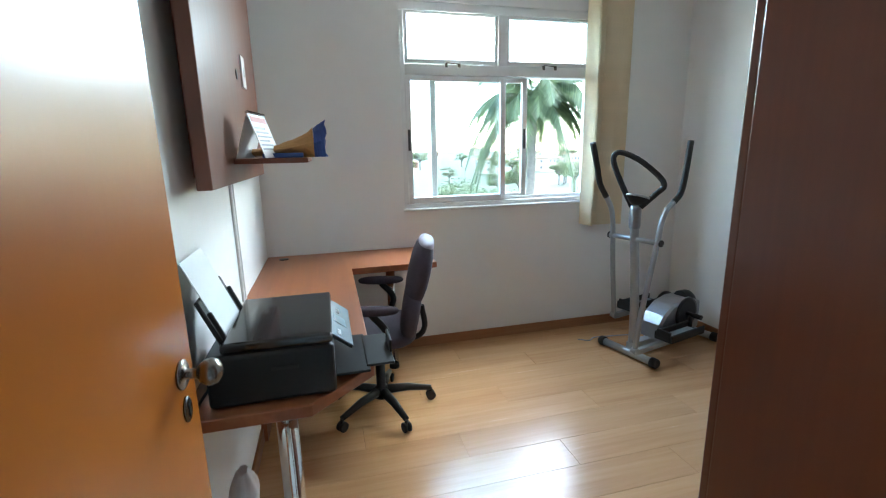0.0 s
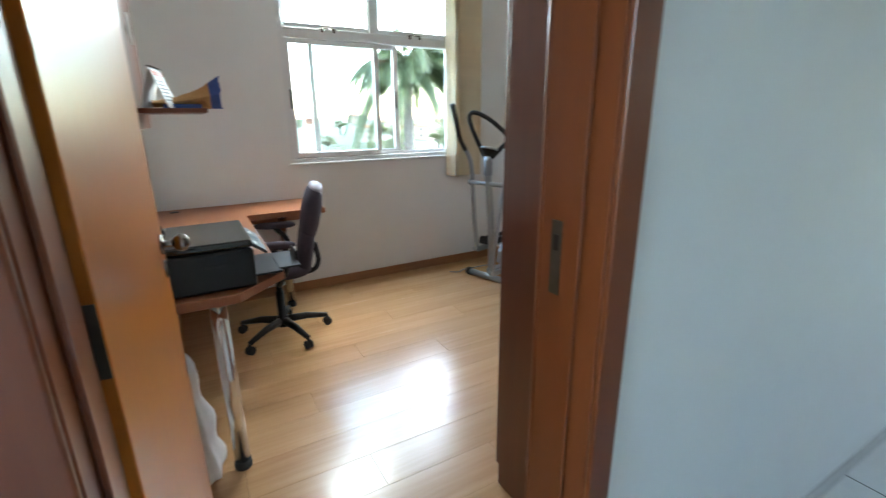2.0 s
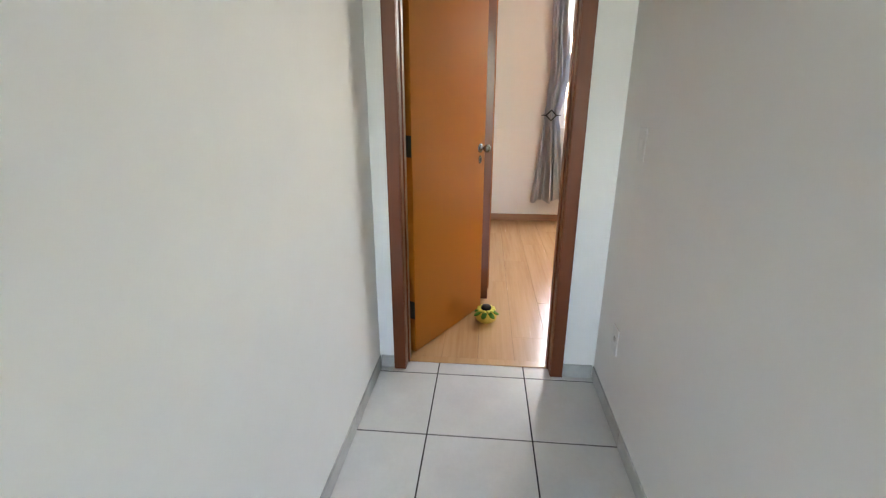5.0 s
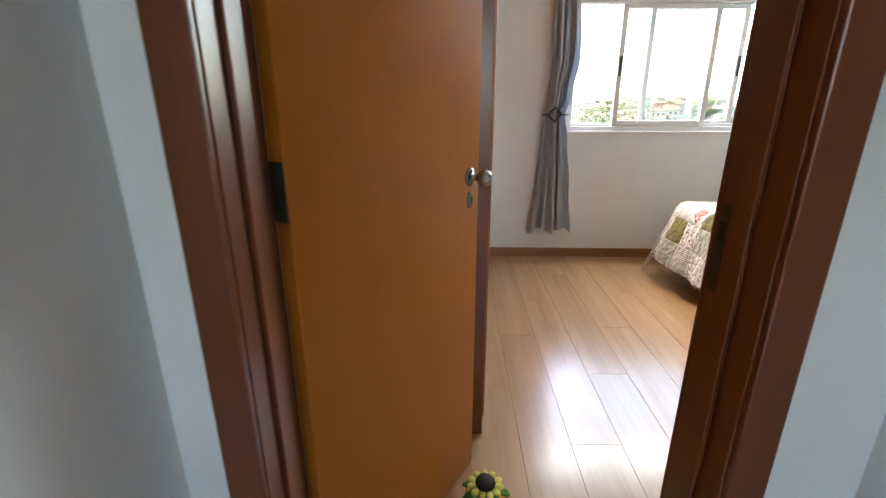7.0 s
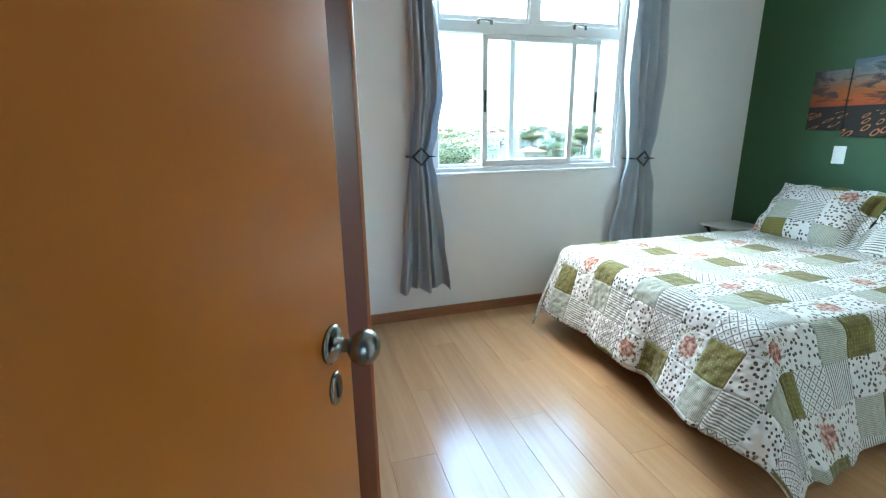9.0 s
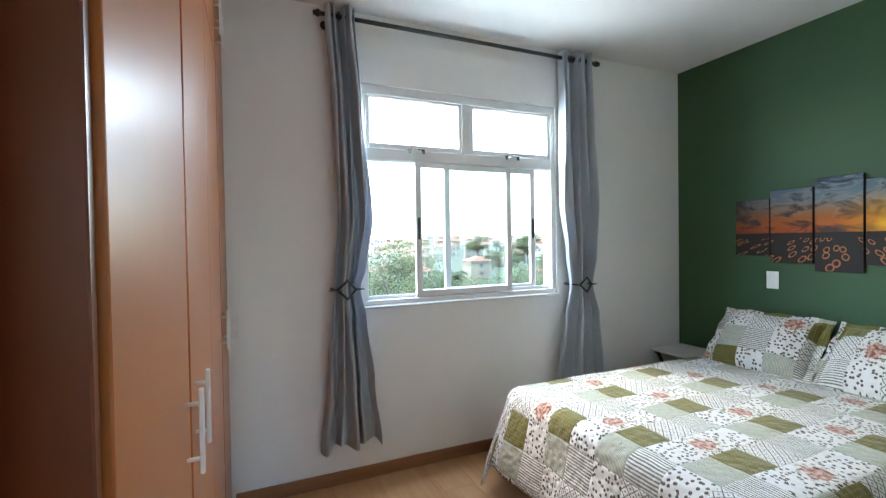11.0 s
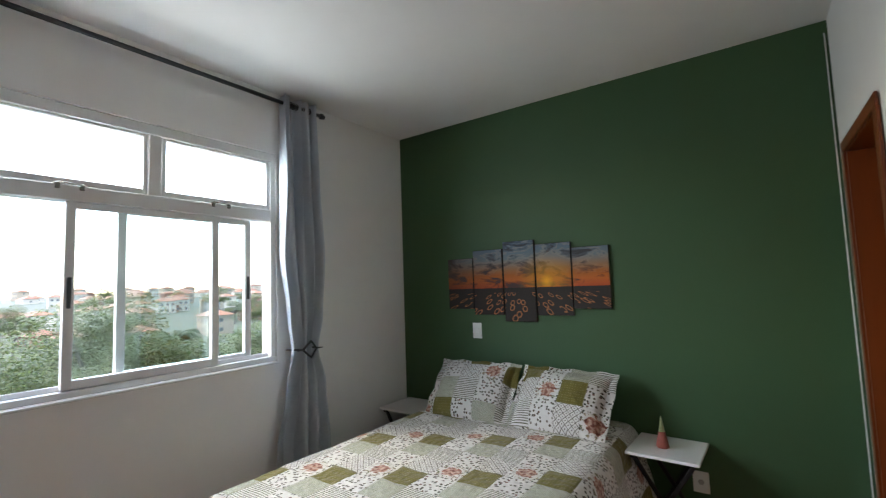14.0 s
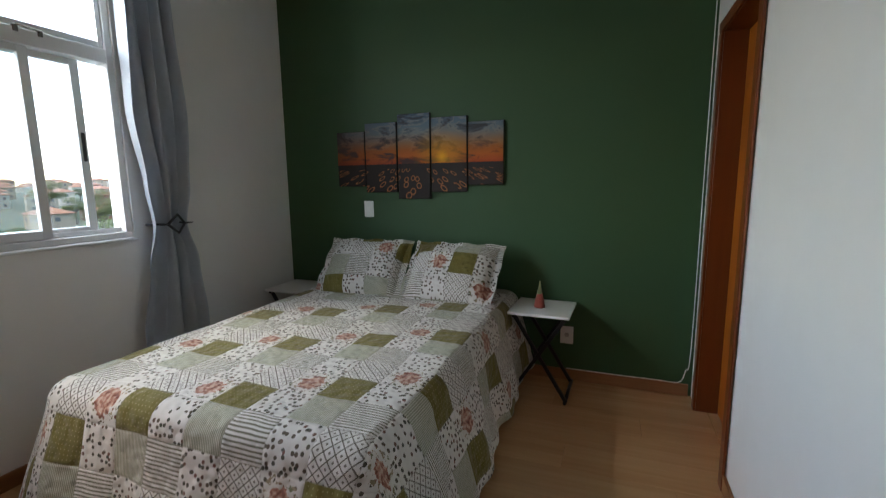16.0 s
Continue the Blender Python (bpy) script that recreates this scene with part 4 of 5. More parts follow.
    nt.links.new(uv.outputs[0], n2.inputs["Vector"])
    rj = math2(nt, "ADD", rr, math2(nt, "MULTIPLY", math2(nt, "SUBTRACT", n2.outputs[0], 0.5), 0.45))
    pet = ramp(nt, n2.outputs[0], (0.36, (0.15, 0.05, 0.03)), (0.47, (0.34, 0.15, 0.10)), (0.60, (0.52, 0.36, 0.27)))
    leafc = ramp(nt, s1.outputs["Color"], (0.3, (0.14, 0.15, 0.07)), (0.7, (0.28, 0.22, 0.14)))
    rose = mixc(nt, math2(nt, "LESS_THAN", rj, 0.44), spr, mixc(nt, math2(nt, "LESS_THAN", n2.outputs[0], 0.44), (0.60, 0.57, 0.52), leafc))
    rose = mixc(nt, math2(nt, "LESS_THAN", rj, 0.30), rose, pet)
    col = mixc(nt, is_(0), spr, olive)
    col = mixc(nt, is_(1), col, stripes)
    col = mixc(nt, is_(2), col, rose)
    col = mixc(nt, is_(3), col, sage)
    col = mixc(nt, is_(4), col, lattice)
    # seams
    edge = math2(nt, "MINIMUM", math2(nt, "MINIMUM", fu, math2(nt, "SUBTRACT", 1.0, fu)), math2(nt, "MINIMUM", fv, math2(nt, "SUBTRACT", 1.0, fv)))
    col = mixc(nt, math2(nt, "MULTIPLY", math2(nt, "LESS_THAN", edge, 0.012), 0.25), col, (0.3, 0.28, 0.22))
    nt.links.new(col, b.inputs["Base Color"])
    b.inputs["Roughness"].default_value = 0.9
    b.inputs["Sheen Weight"].default_value = 0.15
    q = add(nt, "ShaderNodeTexVoronoi", Scale=34.0)
    q.feature = "SMOOTH_F1"
    nt.links.new(uv.outputs[0], q.inputs["Vector"])
    hh = math2(nt, "ADD", math2(nt, "MULTIPLY", math2(nt, "MINIMUM", edge, 0.05), 4.0), q.outputs["Distance"])
    bump(nt, b, hh, 0.8, 0.014)
    return m


MAT["quilt"] = patchwork("patchwork quilt")
MAT["hem"] = plain("pale cotton binding", (0.62, 0.58, 0.50), 0.9, 0.0, 0.15, 120, 0.3)
MAT["mattress"] = plain("beige mattress fabric", (0.35, 0.31, 0.26), 0.9, 0.0, 0.1, 90, 0.2)
MAT["curtain"] = plain("grey blue satin", (0.50, 0.54, 0.585), 0.42, 0.0, 0.10, 60, 0.08)
nt = MAT["curtain"].node_tree
trans = add(nt, "ShaderNodeBsdfTranslucent", Color=(0.62, 0.66, 0.72, 1))
mixer = add(nt, "ShaderNodeMixShader", Fac=0.28)
nt.links.new(nt.nodes["Principled BSDF"].outputs[0], mixer.inputs[1])
nt.links.new(trans.outputs[0], mixer.inputs[2])
nt.links.new(mixer.outputs[0], nt.nodes["Material Output"].inputs["Surface"])
MAT["rod"] = plain("dark grey rod", (0.05, 0.055, 0.06), 0.35, 0.4, 0.1, 40, 0.0)
MAT["black_metal"] = plain("matt black steel", (0.012, 0.012, 0.013), 0.45, 0.3, 0.2, 60, 0.02)
MAT["yellow"] = plain("yellow felt", (0.66, 0.42, 0.06), 0.85, 0.0, 0.15, 90, 0.2)
MAT["petal"] = plain("pale yellow felt", (0.74, 0.66, 0.13), 0.85, 0.0, 0.12, 90, 0.2)
MAT["felt_green"] = plain("green felt", (0.08, 0.22, 0.02), 0.85, 0.0, 0.2, 90, 0.2)
MAT["seed"] = plain("dark brown felt", (0.02, 0.014, 0.010), 0.7, 0.0, 0.3, 200, 0.4)
MAT["terracotta"] = plain("red resin", (0.30, 0.07, 0.05), 0.35, 0.0, 0.2, 60, 0.1)
MAT["pale_green"] = plain("pale green resin", (0.28, 0.32, 0.16), 0.35, 0.0, 0.25, 80, 0.1)


def bed():
    x0, x1, yh, yf = 4.80, 6.08, BY0 + 0.02, -2.06
    t = thing("double_bed", pose(0, 0, 0), "double bed base and mattress against the green wall", "bed")
    part("bed_base", B((x0 + 0.03, yh, 0.08, x1 - 0.03, yf - 0.03, 0.32), bevel=0.015, seg=2), MAT["mattress"], t)
    part("mattress", B((x0 + 0.012, yh, 0.32, x1 - 0.012, yf - 0.012, 0.558), bevel=0.05, seg=4), MAT["mattress"], t)
    for x in (x0 + 0.12, x1 - 0.12):
        for y in (yh + 0.12, yf - 0.14):
            bm = bmesh.new()
            lathe(bm, [(0.022, 0), (0.03, 0.02), (0.03, 0.08)], 14, pose(x, y, 0))
            part("leg", bm, MAT["black"], t)
    top, W, L, R = 0.572, x1 - x0, yf - yh, 0.075
    oa, ob_, of = 0.54, 0.48, 0.47
    flare = 0.20
    nu, nv = 100, 104
    bm = bmesh.new()
    uvl = bm.loops.layers.uv.new("UVMap")
    grid, coord = [], {}
    for j in range(nv + 1):
        v = (L + of) * j / nv
        row = []
        for i in range(nu + 1):
            u = -oa + (W + oa + ob_) * i / nu
            du = u if u < 0 else (u - W if u > W else 0.0)
            dv = max(0.0, v - L)
            r = (abs(du) ** 3 + dv ** 3) ** (1 / 3)
            hyp = max(1e-9, math.hypot(du, dv))
            px, py = x0 + min(max(u, 0), W), yh + min(v, L)
            wob = 0.008 * noise.noise(Vector((u * 3.1, v * 3.1, 0.0))) + 0.004 * noise.noise(Vector((u * 14, v * 14, 3.0)))
            if r < 1e-6:
                co = Vector((px, py, top + wob))
            else:
                d = Vector((du / hyp, dv / hyp, 0))
                both = 2 * abs(du) * dv / (du * du + dv * dv)
                if du < 0 < dv:
                    d = Vector((du, dv * (1 - 0.5 * both), 0)).normalized()
                elif du > 0 and dv > 0:
                    d = Vector((du * 0.3, dv, 0)).normalized()
                if r < R * math.pi / 2:
                    a = r / R
                    out, down = R * math.sin(a), R * (1 - math.cos(a))
                else:
                    s = r - R * math.pi / 2
                    along = 0.0 if (du != 0 and dv > 0) else (L - v if du != 0 else (u if u < W / 2 else W - u))
                    near = math.exp(-along / (0.5 if du < 0 else 0.32))
                    fl = flare + ((0.30 if u < W / 2 else 0.10) * near) + (0.04 if u < W / 2 else 0.03) * both
                    tang = v if dv == 0 else (u if du == 0 else 2.0 * math.atan2(dv, abs(du)))
                    fold = 0.016 * math.sin(tang * 11.0 + 1.0) + 0.008 * math.sin(tang * 27.0 + 0.5) + 0.02 * noise.noise(Vector((u * 4, v * 4, 7.0)))
                    out = R + fl * s + fold * min(1.0, s / 0.3) * (1 - both) ** 2
                    down = R + s * math.sqrt(1 - fl * fl)
                z = top - down
                if z < 0.012:
                    out += (0.012 - z) * 0.9
                    z = 0.012 + 0.006 * abs(math.sin(out * 30))
                co = Vector((px, py, z + wob)) + d * out
                co.z = max(co.z, 0.011)
            if py < yh + 0.001:
                co.y = max(co.y, yh)
            vert = bm.verts.new(co)
            coord[vert] = (u + 3.03, v + 0.05)
            row.append(vert)
        grid.append(row)
    for j in range(nv):
        for i in range(nu):
            f = bm.faces.new((grid[j][i], grid[j][i + 1], grid[j + 1][i + 1], grid[j + 1][i]))
            f.smooth = True
            for lp in f.loops:
                lp[uvl].uv = coord[lp.vert]
    border = [v.co.copy() for v in grid[-1]]
    sides = [[r_[0].co.copy() for r_ in grid], [r_[-1].co.copy() for r_ in grid]]
    cloth = thing("bedspread", pose(0, 0, 0), "quilted patchwork bedspread with olive and floral squares on the bed", "bedspread")
    q = part("quilt", bm, MAT["quilt"], cloth)
    for line in (border, *sides):
        hb = bmesh.new()
        tube(hb, [p + Vector((0, 0, 0.004)) for p in line], 0.006, 6)
        part("hem", hb, MAT["hem"], cloth, "pale rolled hem")
    sol = q.modifiers.new("thick", "SOLIDIFY")
    sol.thickness, sol.offset = 0.008, 1.0


bed()


def pillow(x, tilt, turn, uo):
    """A pillow in a flanged quilted sham, leaning on the wall."""
    t = thing("pillow", pose(x, -3.675, 0.722, tilt, 0, turn), "quilted patchwork pillow leaning against the green wall", "pillow", "pillows on the bed")
    W, H, D = 0.57, 0.43, 0.19
    for name, nu, nv, flange in (("sham", 28, 18, False), ("flange", 36, 22, True)):
        bm = bmesh.new()
        uvl = bm.loops.layers.uv.new("UVMap")
        co = {}
        for side in (1, -1):
            g = []
            for j in range(nv + 1):
                row = []
                for i in range(nu + 1):
                    a, b = -1 + 2 * i / nu, -1 + 2 * j / nv
                    k = 1.0 if not flange else 1.11
                    prof = max(0.0, (1 - abs(a) ** 3.2)) ** 0.55 * max(0.0, (1 - abs(b) ** 3.0)) ** 0.55
                    pinch = 1 - 0.05 * (1 - b * b) * abs(a) ** 4 if not flange else 1.0
                    px, pz = a * W / 2 * k * pinch, b * H / 2 * (k if not flange else 1.12)
                    wv = 0.009 * math.sin(a * 11 + b * 9) * max(abs(a), abs(b)) ** 6 if flange else 0.008 * noise.noise(Vector((a * 3 + uo, b * 3, side)))
                    th = 0.0035 if flange else D / 2 * prof
                    vert = bm.verts.new((px, side * th + wv, pz))
                    co[vert] = (px + uo, pz + 0.7 * uo)
                    row.append(vert)
                g.append(row)
            for j in range(nv):
                for i in range(nu):
                    f = bm.faces.new((g[j][i], g[j][i + 1], g[j + 1][i + 1], g[j + 1][i]))
                    f.smooth = True
                    for lp in f.loops:
                        lp[uvl].uv = co[lp.vert]
        part(name, bm, MAT["quilt"], t)
    return t


pillow(5.745, 42, 3, 1.50)
pillow(5.11, 44, -4, 2.55)


def nightstand(x, y, turn, label):
    t = thing("folding_table", pose(x, y, 0, 0, 0, turn), label, "side table", "folding side tables by the bed")
    part("tabletop", B((-0.18, -0.18, 0.518, 0.18, 0.18, 0.535), bevel=0.004, seg=2), MAT["white"], t, "white lacquered top")
    for yy in (-0.15, 0.15):
        for s in (1, -1):
            bm = bmesh.new()
            o = 0.013 if s > 0 else -0.013
            y2 = yy + (o if yy < 0 else -o)
            v0, v1 = Vector((-s * 0.165, y2, 0.012)), Vector((s * 0.15, y2, 0.510))
            d = (v1 - v0).normalized()
            m = Matrix.Translation((v0 + v1) / 2) @ d.to_track_quat("Z", "Y").to_matrix().to_4x4()
            box(bm, -0.010, -0.010, -(v1 - v0).length / 2, 0.010, 0.010, (v1 - v0).length / 2, bevel=0.002, m=m)
            part("leg", bm, MAT["black_metal"], t)
    for s in (-1, 1):
        bm = bmesh.new()
        tube(bm, [(s * 0.165, -0.17, 0.011), (s * 0.165, 0.17, 0.011)], 0.011, 8)
        part("foot_bar", bm, MAT["black_metal"], t)
        bm = bmesh.new()
        tube(bm, [(s * 0.15, -0.16, 0.507), (s * 0.15, 0.16, 0.507)], 0.010, 8)
        part("top_bar", bm, MAT["black_metal"], t)
    return t


nightstand(4.535, -3.755, -2, "white folding side table with crossed black legs beside the bed")
nightstand(6.365, -3.765, 0, "white folding side table between the bed and the window wall")


def ornament():
    t = thing("pyramid_ornament", pose(4.555, -3.74, 0.535), "small red and green pyramid ornament on the side table", "ornament")
    bm = bmesh.new()
    lathe(bm, [(0.034, 0), (0.034, 0.008), (0.025, 0.055), (0.017, 0.085)], 6)
    part("base", bm, MAT["terracotta"], t, "dark red faceted base")
    bm = bmesh.new()
    lathe(bm, [(0.017, 0.085), (0.009, 0.125), (0.0025, 0.165), (0.0, 0.168)], 6)
    part("tip", bm, MAT["pale_green"], t, "pale green pointed tip")


ornament()


def sunset_material():
    m, nt, b = nodes_of("printed sunset canvas")
    v = coords(nt)
    sep = nt.nodes.new("ShaderNodeSeparateXYZ")
    nt.links.new(v, sep.inputs[0])
    X, Z = sep.outputs[0], sep.outputs[2]
    hz = 1.432
    sky_t = math2(nt, "DIVIDE", math2(nt, "SUBTRACT", Z, hz), 0.34)
    sk = ramp(nt, sky_t, (0.0, (0.50, 0.075, 0.016)), (0.16, (0.55, 0.16, 0.04)), (0.40, (0.34, 0.19, 0.11)), (0.62, (0.17, 0.21, 0.24)), (1.0, (0.10, 0.17, 0.25)))
    mp = nt.nodes.new("ShaderNodeMapping")
    mp.inputs["Scale"].default_value = (3.2, 1.0, 8.5)
    nt.links.new(v, mp.inputs[0])
    cl = add(nt, "ShaderNodeTexNoise", Scale=1.5, Detail=6.0, Roughness=0.6, Distortion=0.6)
    nt.links.new(mp.outputs[0], cl.inputs["Vector"])
    cm = ramp(nt, cl.outputs[0], (0.5, (0, 0, 0)), (0.6, (1, 1, 1)))
    sk = mixc(nt, math2(nt, "MULTIPLY", cm, 0.92), sk, (0.035, 0.03, 0.035))
    ce = ramp(nt, cl.outputs[0], (0.44, (0, 0, 0)), (0.49, (1, 1, 1)), (0.53, (0, 0, 0)))
    sk = mixc(nt, math2(nt, "MULTIPLY", ce, math2(nt, "MULTIPLY", sky_t, 0.42)), sk, (0.46, 0.38, 0.30))
    dx, dz = math2(nt, "SUBTRACT", X, 5.255), math2(nt, "SUBTRACT", Z, 1.475)
    ds = math2(nt, "SQRT", math2(nt, "ADD", math2(nt, "MULTIPLY", dx, dx), math2(nt, "MULTIPLY", dz, dz)))
    glow = ramp(nt, ds, (0.0, (1, 1, 1)), (0.012, (0.9, 0.9, 0.9)), (0.05, (0.35, 0.35, 0.35)), (0.22, (0, 0, 0)))
    sk = mixc(nt, glow, sk, (1.0, 0.55, 0.12))
    side = ramp(nt, math2(nt, "DIVIDE", math2(nt, "SUBTRACT", X, 5.6), 0.45), (0.0, (0, 0, 0)), (1.0, (0.55, 0.55, 0.55)))
    sk = mixc(nt, side, sk, (0.06, 0.03, 0.03))
    # field of ringed flowers that grow larger towards the foot
    depth = math2(nt, "SUBTRACT", hz, Z)
    per = math2(nt, "ADD", math2(nt, "MULTIPLY", depth, 0.9), 0.16)
    cx = nt.nodes.new("ShaderNodeCombineXYZ")
    nt.links.new(math2(nt, "DIVIDE", math2(nt, "SUBTRACT", X, 5.45), per), cx.inputs[0])
    nt.links.new(math2(nt, "MULTIPLY", math2(nt, "LOGARITHM", math2(nt, "ADD", math2(nt, "MULTIPLY", depth, 5.6), 1.0), 2.718), 1.0), cx.inputs[1])
    vo = add(nt, "ShaderNodeTexVoronoi", Scale=5.2, Randomness=0.9)
    vo.voronoi_dimensions = "2D"
    nt.links.new(cx.outputs[0], vo.inputs["Vector"])
    n3 = add(nt, "ShaderNodeTexNoise", Scale=120.0, Detail=3.0)
    nt.links.new(v, n3.inputs["Vector"])
    dist = math2(nt, "ADD", vo.outputs["Distance"], math2(nt, "MULTIPLY", math2(nt, "SUBTRACT", n3.outputs[0], 0.5), 0.12))
    ring = ramp(nt, dist, (0.20, (0, 0, 0)), (0.25, (1, 1, 1)), (0.33, (1, 1, 1)), (0.38, (0, 0, 0)))
    sepc = nt.nodes.new("ShaderNodeSeparateColor")
    nt.links.new(vo.outputs["Color"], sepc.inputs[0])
    keep = math2(nt, "MULTIPLY", math2(nt, "GREATER_THAN", sepc.outputs[0], 0.42), math2(nt, "GREATER_THAN", depth, 0.035))
    fl = mixc(nt, n3.outputs[0], (0.34, 0.10, 0.05), (0.55, 0.30, 0.18))
    field = mixc(nt, n3.outputs[0], (0.006, 0.004, 0.004), (0.022, 0.012, 0.009))
    field = mixc(nt, math2(nt, "MULTIPLY", ring, keep), field, fl)
    col = mixc(nt, math2(nt, "GREATER_THAN", Z, hz), field, sk)
    hs = add(nt, "ShaderNodeHueSaturation", Saturation=1.2, Value=0.8)
    nt.links.new(col, hs.inputs["Color"])
    nt.links.new(hs.outputs[0], b.inputs["Base Color"])
    b.inputs["Roughness"].default_value = 0.65
    weave = add(nt, "ShaderNodeTexNoise", Scale=500.0)
    nt.links.new(v, weave.inputs["Vector"])
    bump(nt, b, weave.outputs[0], 0.1, 0.001)
    return m


MAT["sunset"] = sunset_material()
MAT["canvas_edge"] = plain("dark canvas edge", (0.02, 0.016, 0.016), 0.7, 0.0, 0.2, 60, 0.1)
for xa, xb, za, zb in ((5.853, 6.083, 1.278, 1.668), (5.598, 5.848, 1.235, 1.722), (5.343, 5.588, 1.188, 1.770), (5.079, 5.334, 1.236, 1.734), (4.830, 5.072, 1.282, 1.692)):
    t = thing("canvas_picture", pose(0, 0, 0), "canvas panel of a sunflower field at sunset", "picture", "five-part sunset picture")
    part("stretcher", B((xa, BY0 + 0.0005, za, xb, BY0 + 0.022, zb), bevel=0.002), MAT["canvas_edge"], t)
    part("print", B((xa + 0.002, BY0 + 0.0222, za + 0.002, xb - 0.002, BY0 + 0.0236, zb - 0.002)), MAT["sunset"], t, "sunset print over dark sunflowers")


def curtain(name_y, prof, side, label):
    """prof: (height, centre along y, half width, depth of the folds)."""
    t = thing("curtain", pose(BX1 - 0.075, 0, 0), label, "curtain", "pair of grey curtains")
    bm = bmesh.new()
    rows, cols = 70, 90
    grid = []
    zs = [p[0] for p in prof]
    rnd = random.Random(int(abs(name_y) * 100))
    ph = rnd.uniform(0, 6)
    for j in range(rows + 1):
        z = zs[0] + (zs[-1] - zs[0]) * j / rows
        for a, b in zip(prof, prof[1:]):
            if a[0] >= z - 1e-9 >= b[0] - 2e-9:
                k = (a[0] - z) / (a[0] - b[0])
                k = k * k * (3 - 2 * k)
                c, w, d = (a[q] + (b[q] - a[q]) * k for q in (1, 2, 3))
        row = []
        for i in range(cols + 1):
            s = -1 + 2 * i / cols
            y = c + s * w + 0.012 * math.sin(s * 9 + z * 2.0 + ph)
            x = d * math.sin(s * 5.5 * math.pi / 2 * 1.6 + ph + 0.35 * math.sin(z * 2.2)) + 0.3 * d * math.sin(s * 21 + z * 1.3)
            zz = z + (0.02 * math.sin(s * 6 + ph) if j == rows else 0.0)
            row.append(bm.verts.new((x, y, zz)))
        grid.append(row)
    for j in range(rows):
        for i in range(cols):
            bm.faces.new((grid[j][i], grid[j][i + 1], grid[j + 1][i + 1], grid[j + 1][i])).smooth = True
    ob = part("fabric", bm, MAT["curtain"], t, "grey-blue satin fabric")
    ob.modifiers.new("thick", "SOLIDIFY").thickness = 0.002
    tie = min(prof, key=lambda p: abs(p[0] - 1.1))
    bm = bmesh.new()
    r, zc, yc, xo = 0.052, tie[0], tie[1], -0.055
    pts = [(xo, yc + r, zc), (xo - 0.012, yc, zc + r), (xo, yc - r, zc), (xo - 0.012, yc, zc - r), (xo, yc + r, zc)]
    tube(bm, pts, 0.008, 8)
    tube(bm, [(xo - 0.006, yc + 0.10, zc), (xo, yc + r, zc)], [0.003, 0.006], 8)
    tube(bm, [(xo, yc - r, zc), (xo - 0.006, yc - 0.10, zc)], [0.006, 0.003], 8)
    tube(bm, [(xo + 0.01, yc + r, zc), (0.06, yc + tie[2], zc)], 0.006, 8)
    tube(bm, [(xo + 0.01, yc - r, zc), (0.06, yc - tie[2], zc)], 0.006, 8)
    part("holdback", bm, MAT["rod"], t, "dark diamond-shaped curtain tie")


curtain(-1.16, [(2.735, -1.165, 0.082, 0.040), (2.2, -1.195, 0.088, 0.040), (1.55, -1.215, 0.10, 0.035), (1.28, -1.185, 0.085, 0.030), (1.15, -1.16, 0.070, 0.030), (0.98, -1.17, 0.090, 0.032), (0.6, -1.18, 0.125, 0.035), (0.245, -1.185, 0.165, 0.035)],
        1, "grey satin curtain tied back beside the window")
curtain(-2.85, [(2.735, -2.82, 0.145, 0.040), (2.2, -2.835, 0.15, 0.040), (1.7, -2.85, 0.17, 0.036), (1.3, -2.86, 0.13, 0.032), (1.09, -2.85, 0.095, 0.032), (0.85, -2.86, 0.16, 0.034), (0.5, -2.85, 0.215, 0.035), (0.26, -2.85, 0.225, 0.035)],
        -1, "grey satin curtain tied back between window and bed")


def curtain_rod():
    t = thing("curtain_rod", pose(BX1 - 0.075, 0, 2.688), "dark grey curtain rod with round ends above the window", "curtain rod")
    bm = bmesh.new()
    tube(bm, [(0, -1.05, 0), (0, -3.0, 0)], 0.0125, 14)
    part("rod", bm, MAT["rod"], t)
    for y, s in ((-1.05, 1), (-3.0, -1)):
        bm = bmesh.new()
        lathe(bm, [(0.0125, 0), (0.02, 0.004), (0.02, 0.02), (0.012, 0.026), (0.016, 0.035), (0.0, 0.04)], 16, pose(0, y, 0, -90 * s))
        part("finial", bm, MAT["rod"], t)
    for y in (-1.085, -2.965):
        bm = bmesh.new()
        tube(bm, [(0.073, y, -0.03), (0.02, y, -0.03), (0.0, y, -0.012)], 0.007, 8)
        lathe(bm, [(0.025, 0), (0.025, 0.006), (0.01, 0.008)], 14, pose(0.0745, y, -0.03, 0, -90))
        part("bracket", bm, MAT["rod"], t)
    for c, n in ((-1.165, 6), (-2.83, 7)):
        for k in range(n):
            y = c + (k - (n - 1) / 2) * 0.025
            bm = bmesh.new()
            tube(bm, [(0.02 * math.cos(a), y, 0.02 * math.sin(a)) for a in (2 * math.pi * q / 14 for q in range(15))], 0.0035, 6, False)
            part("eyelet", bm, MAT["nickel"], t)


curtain_rod()


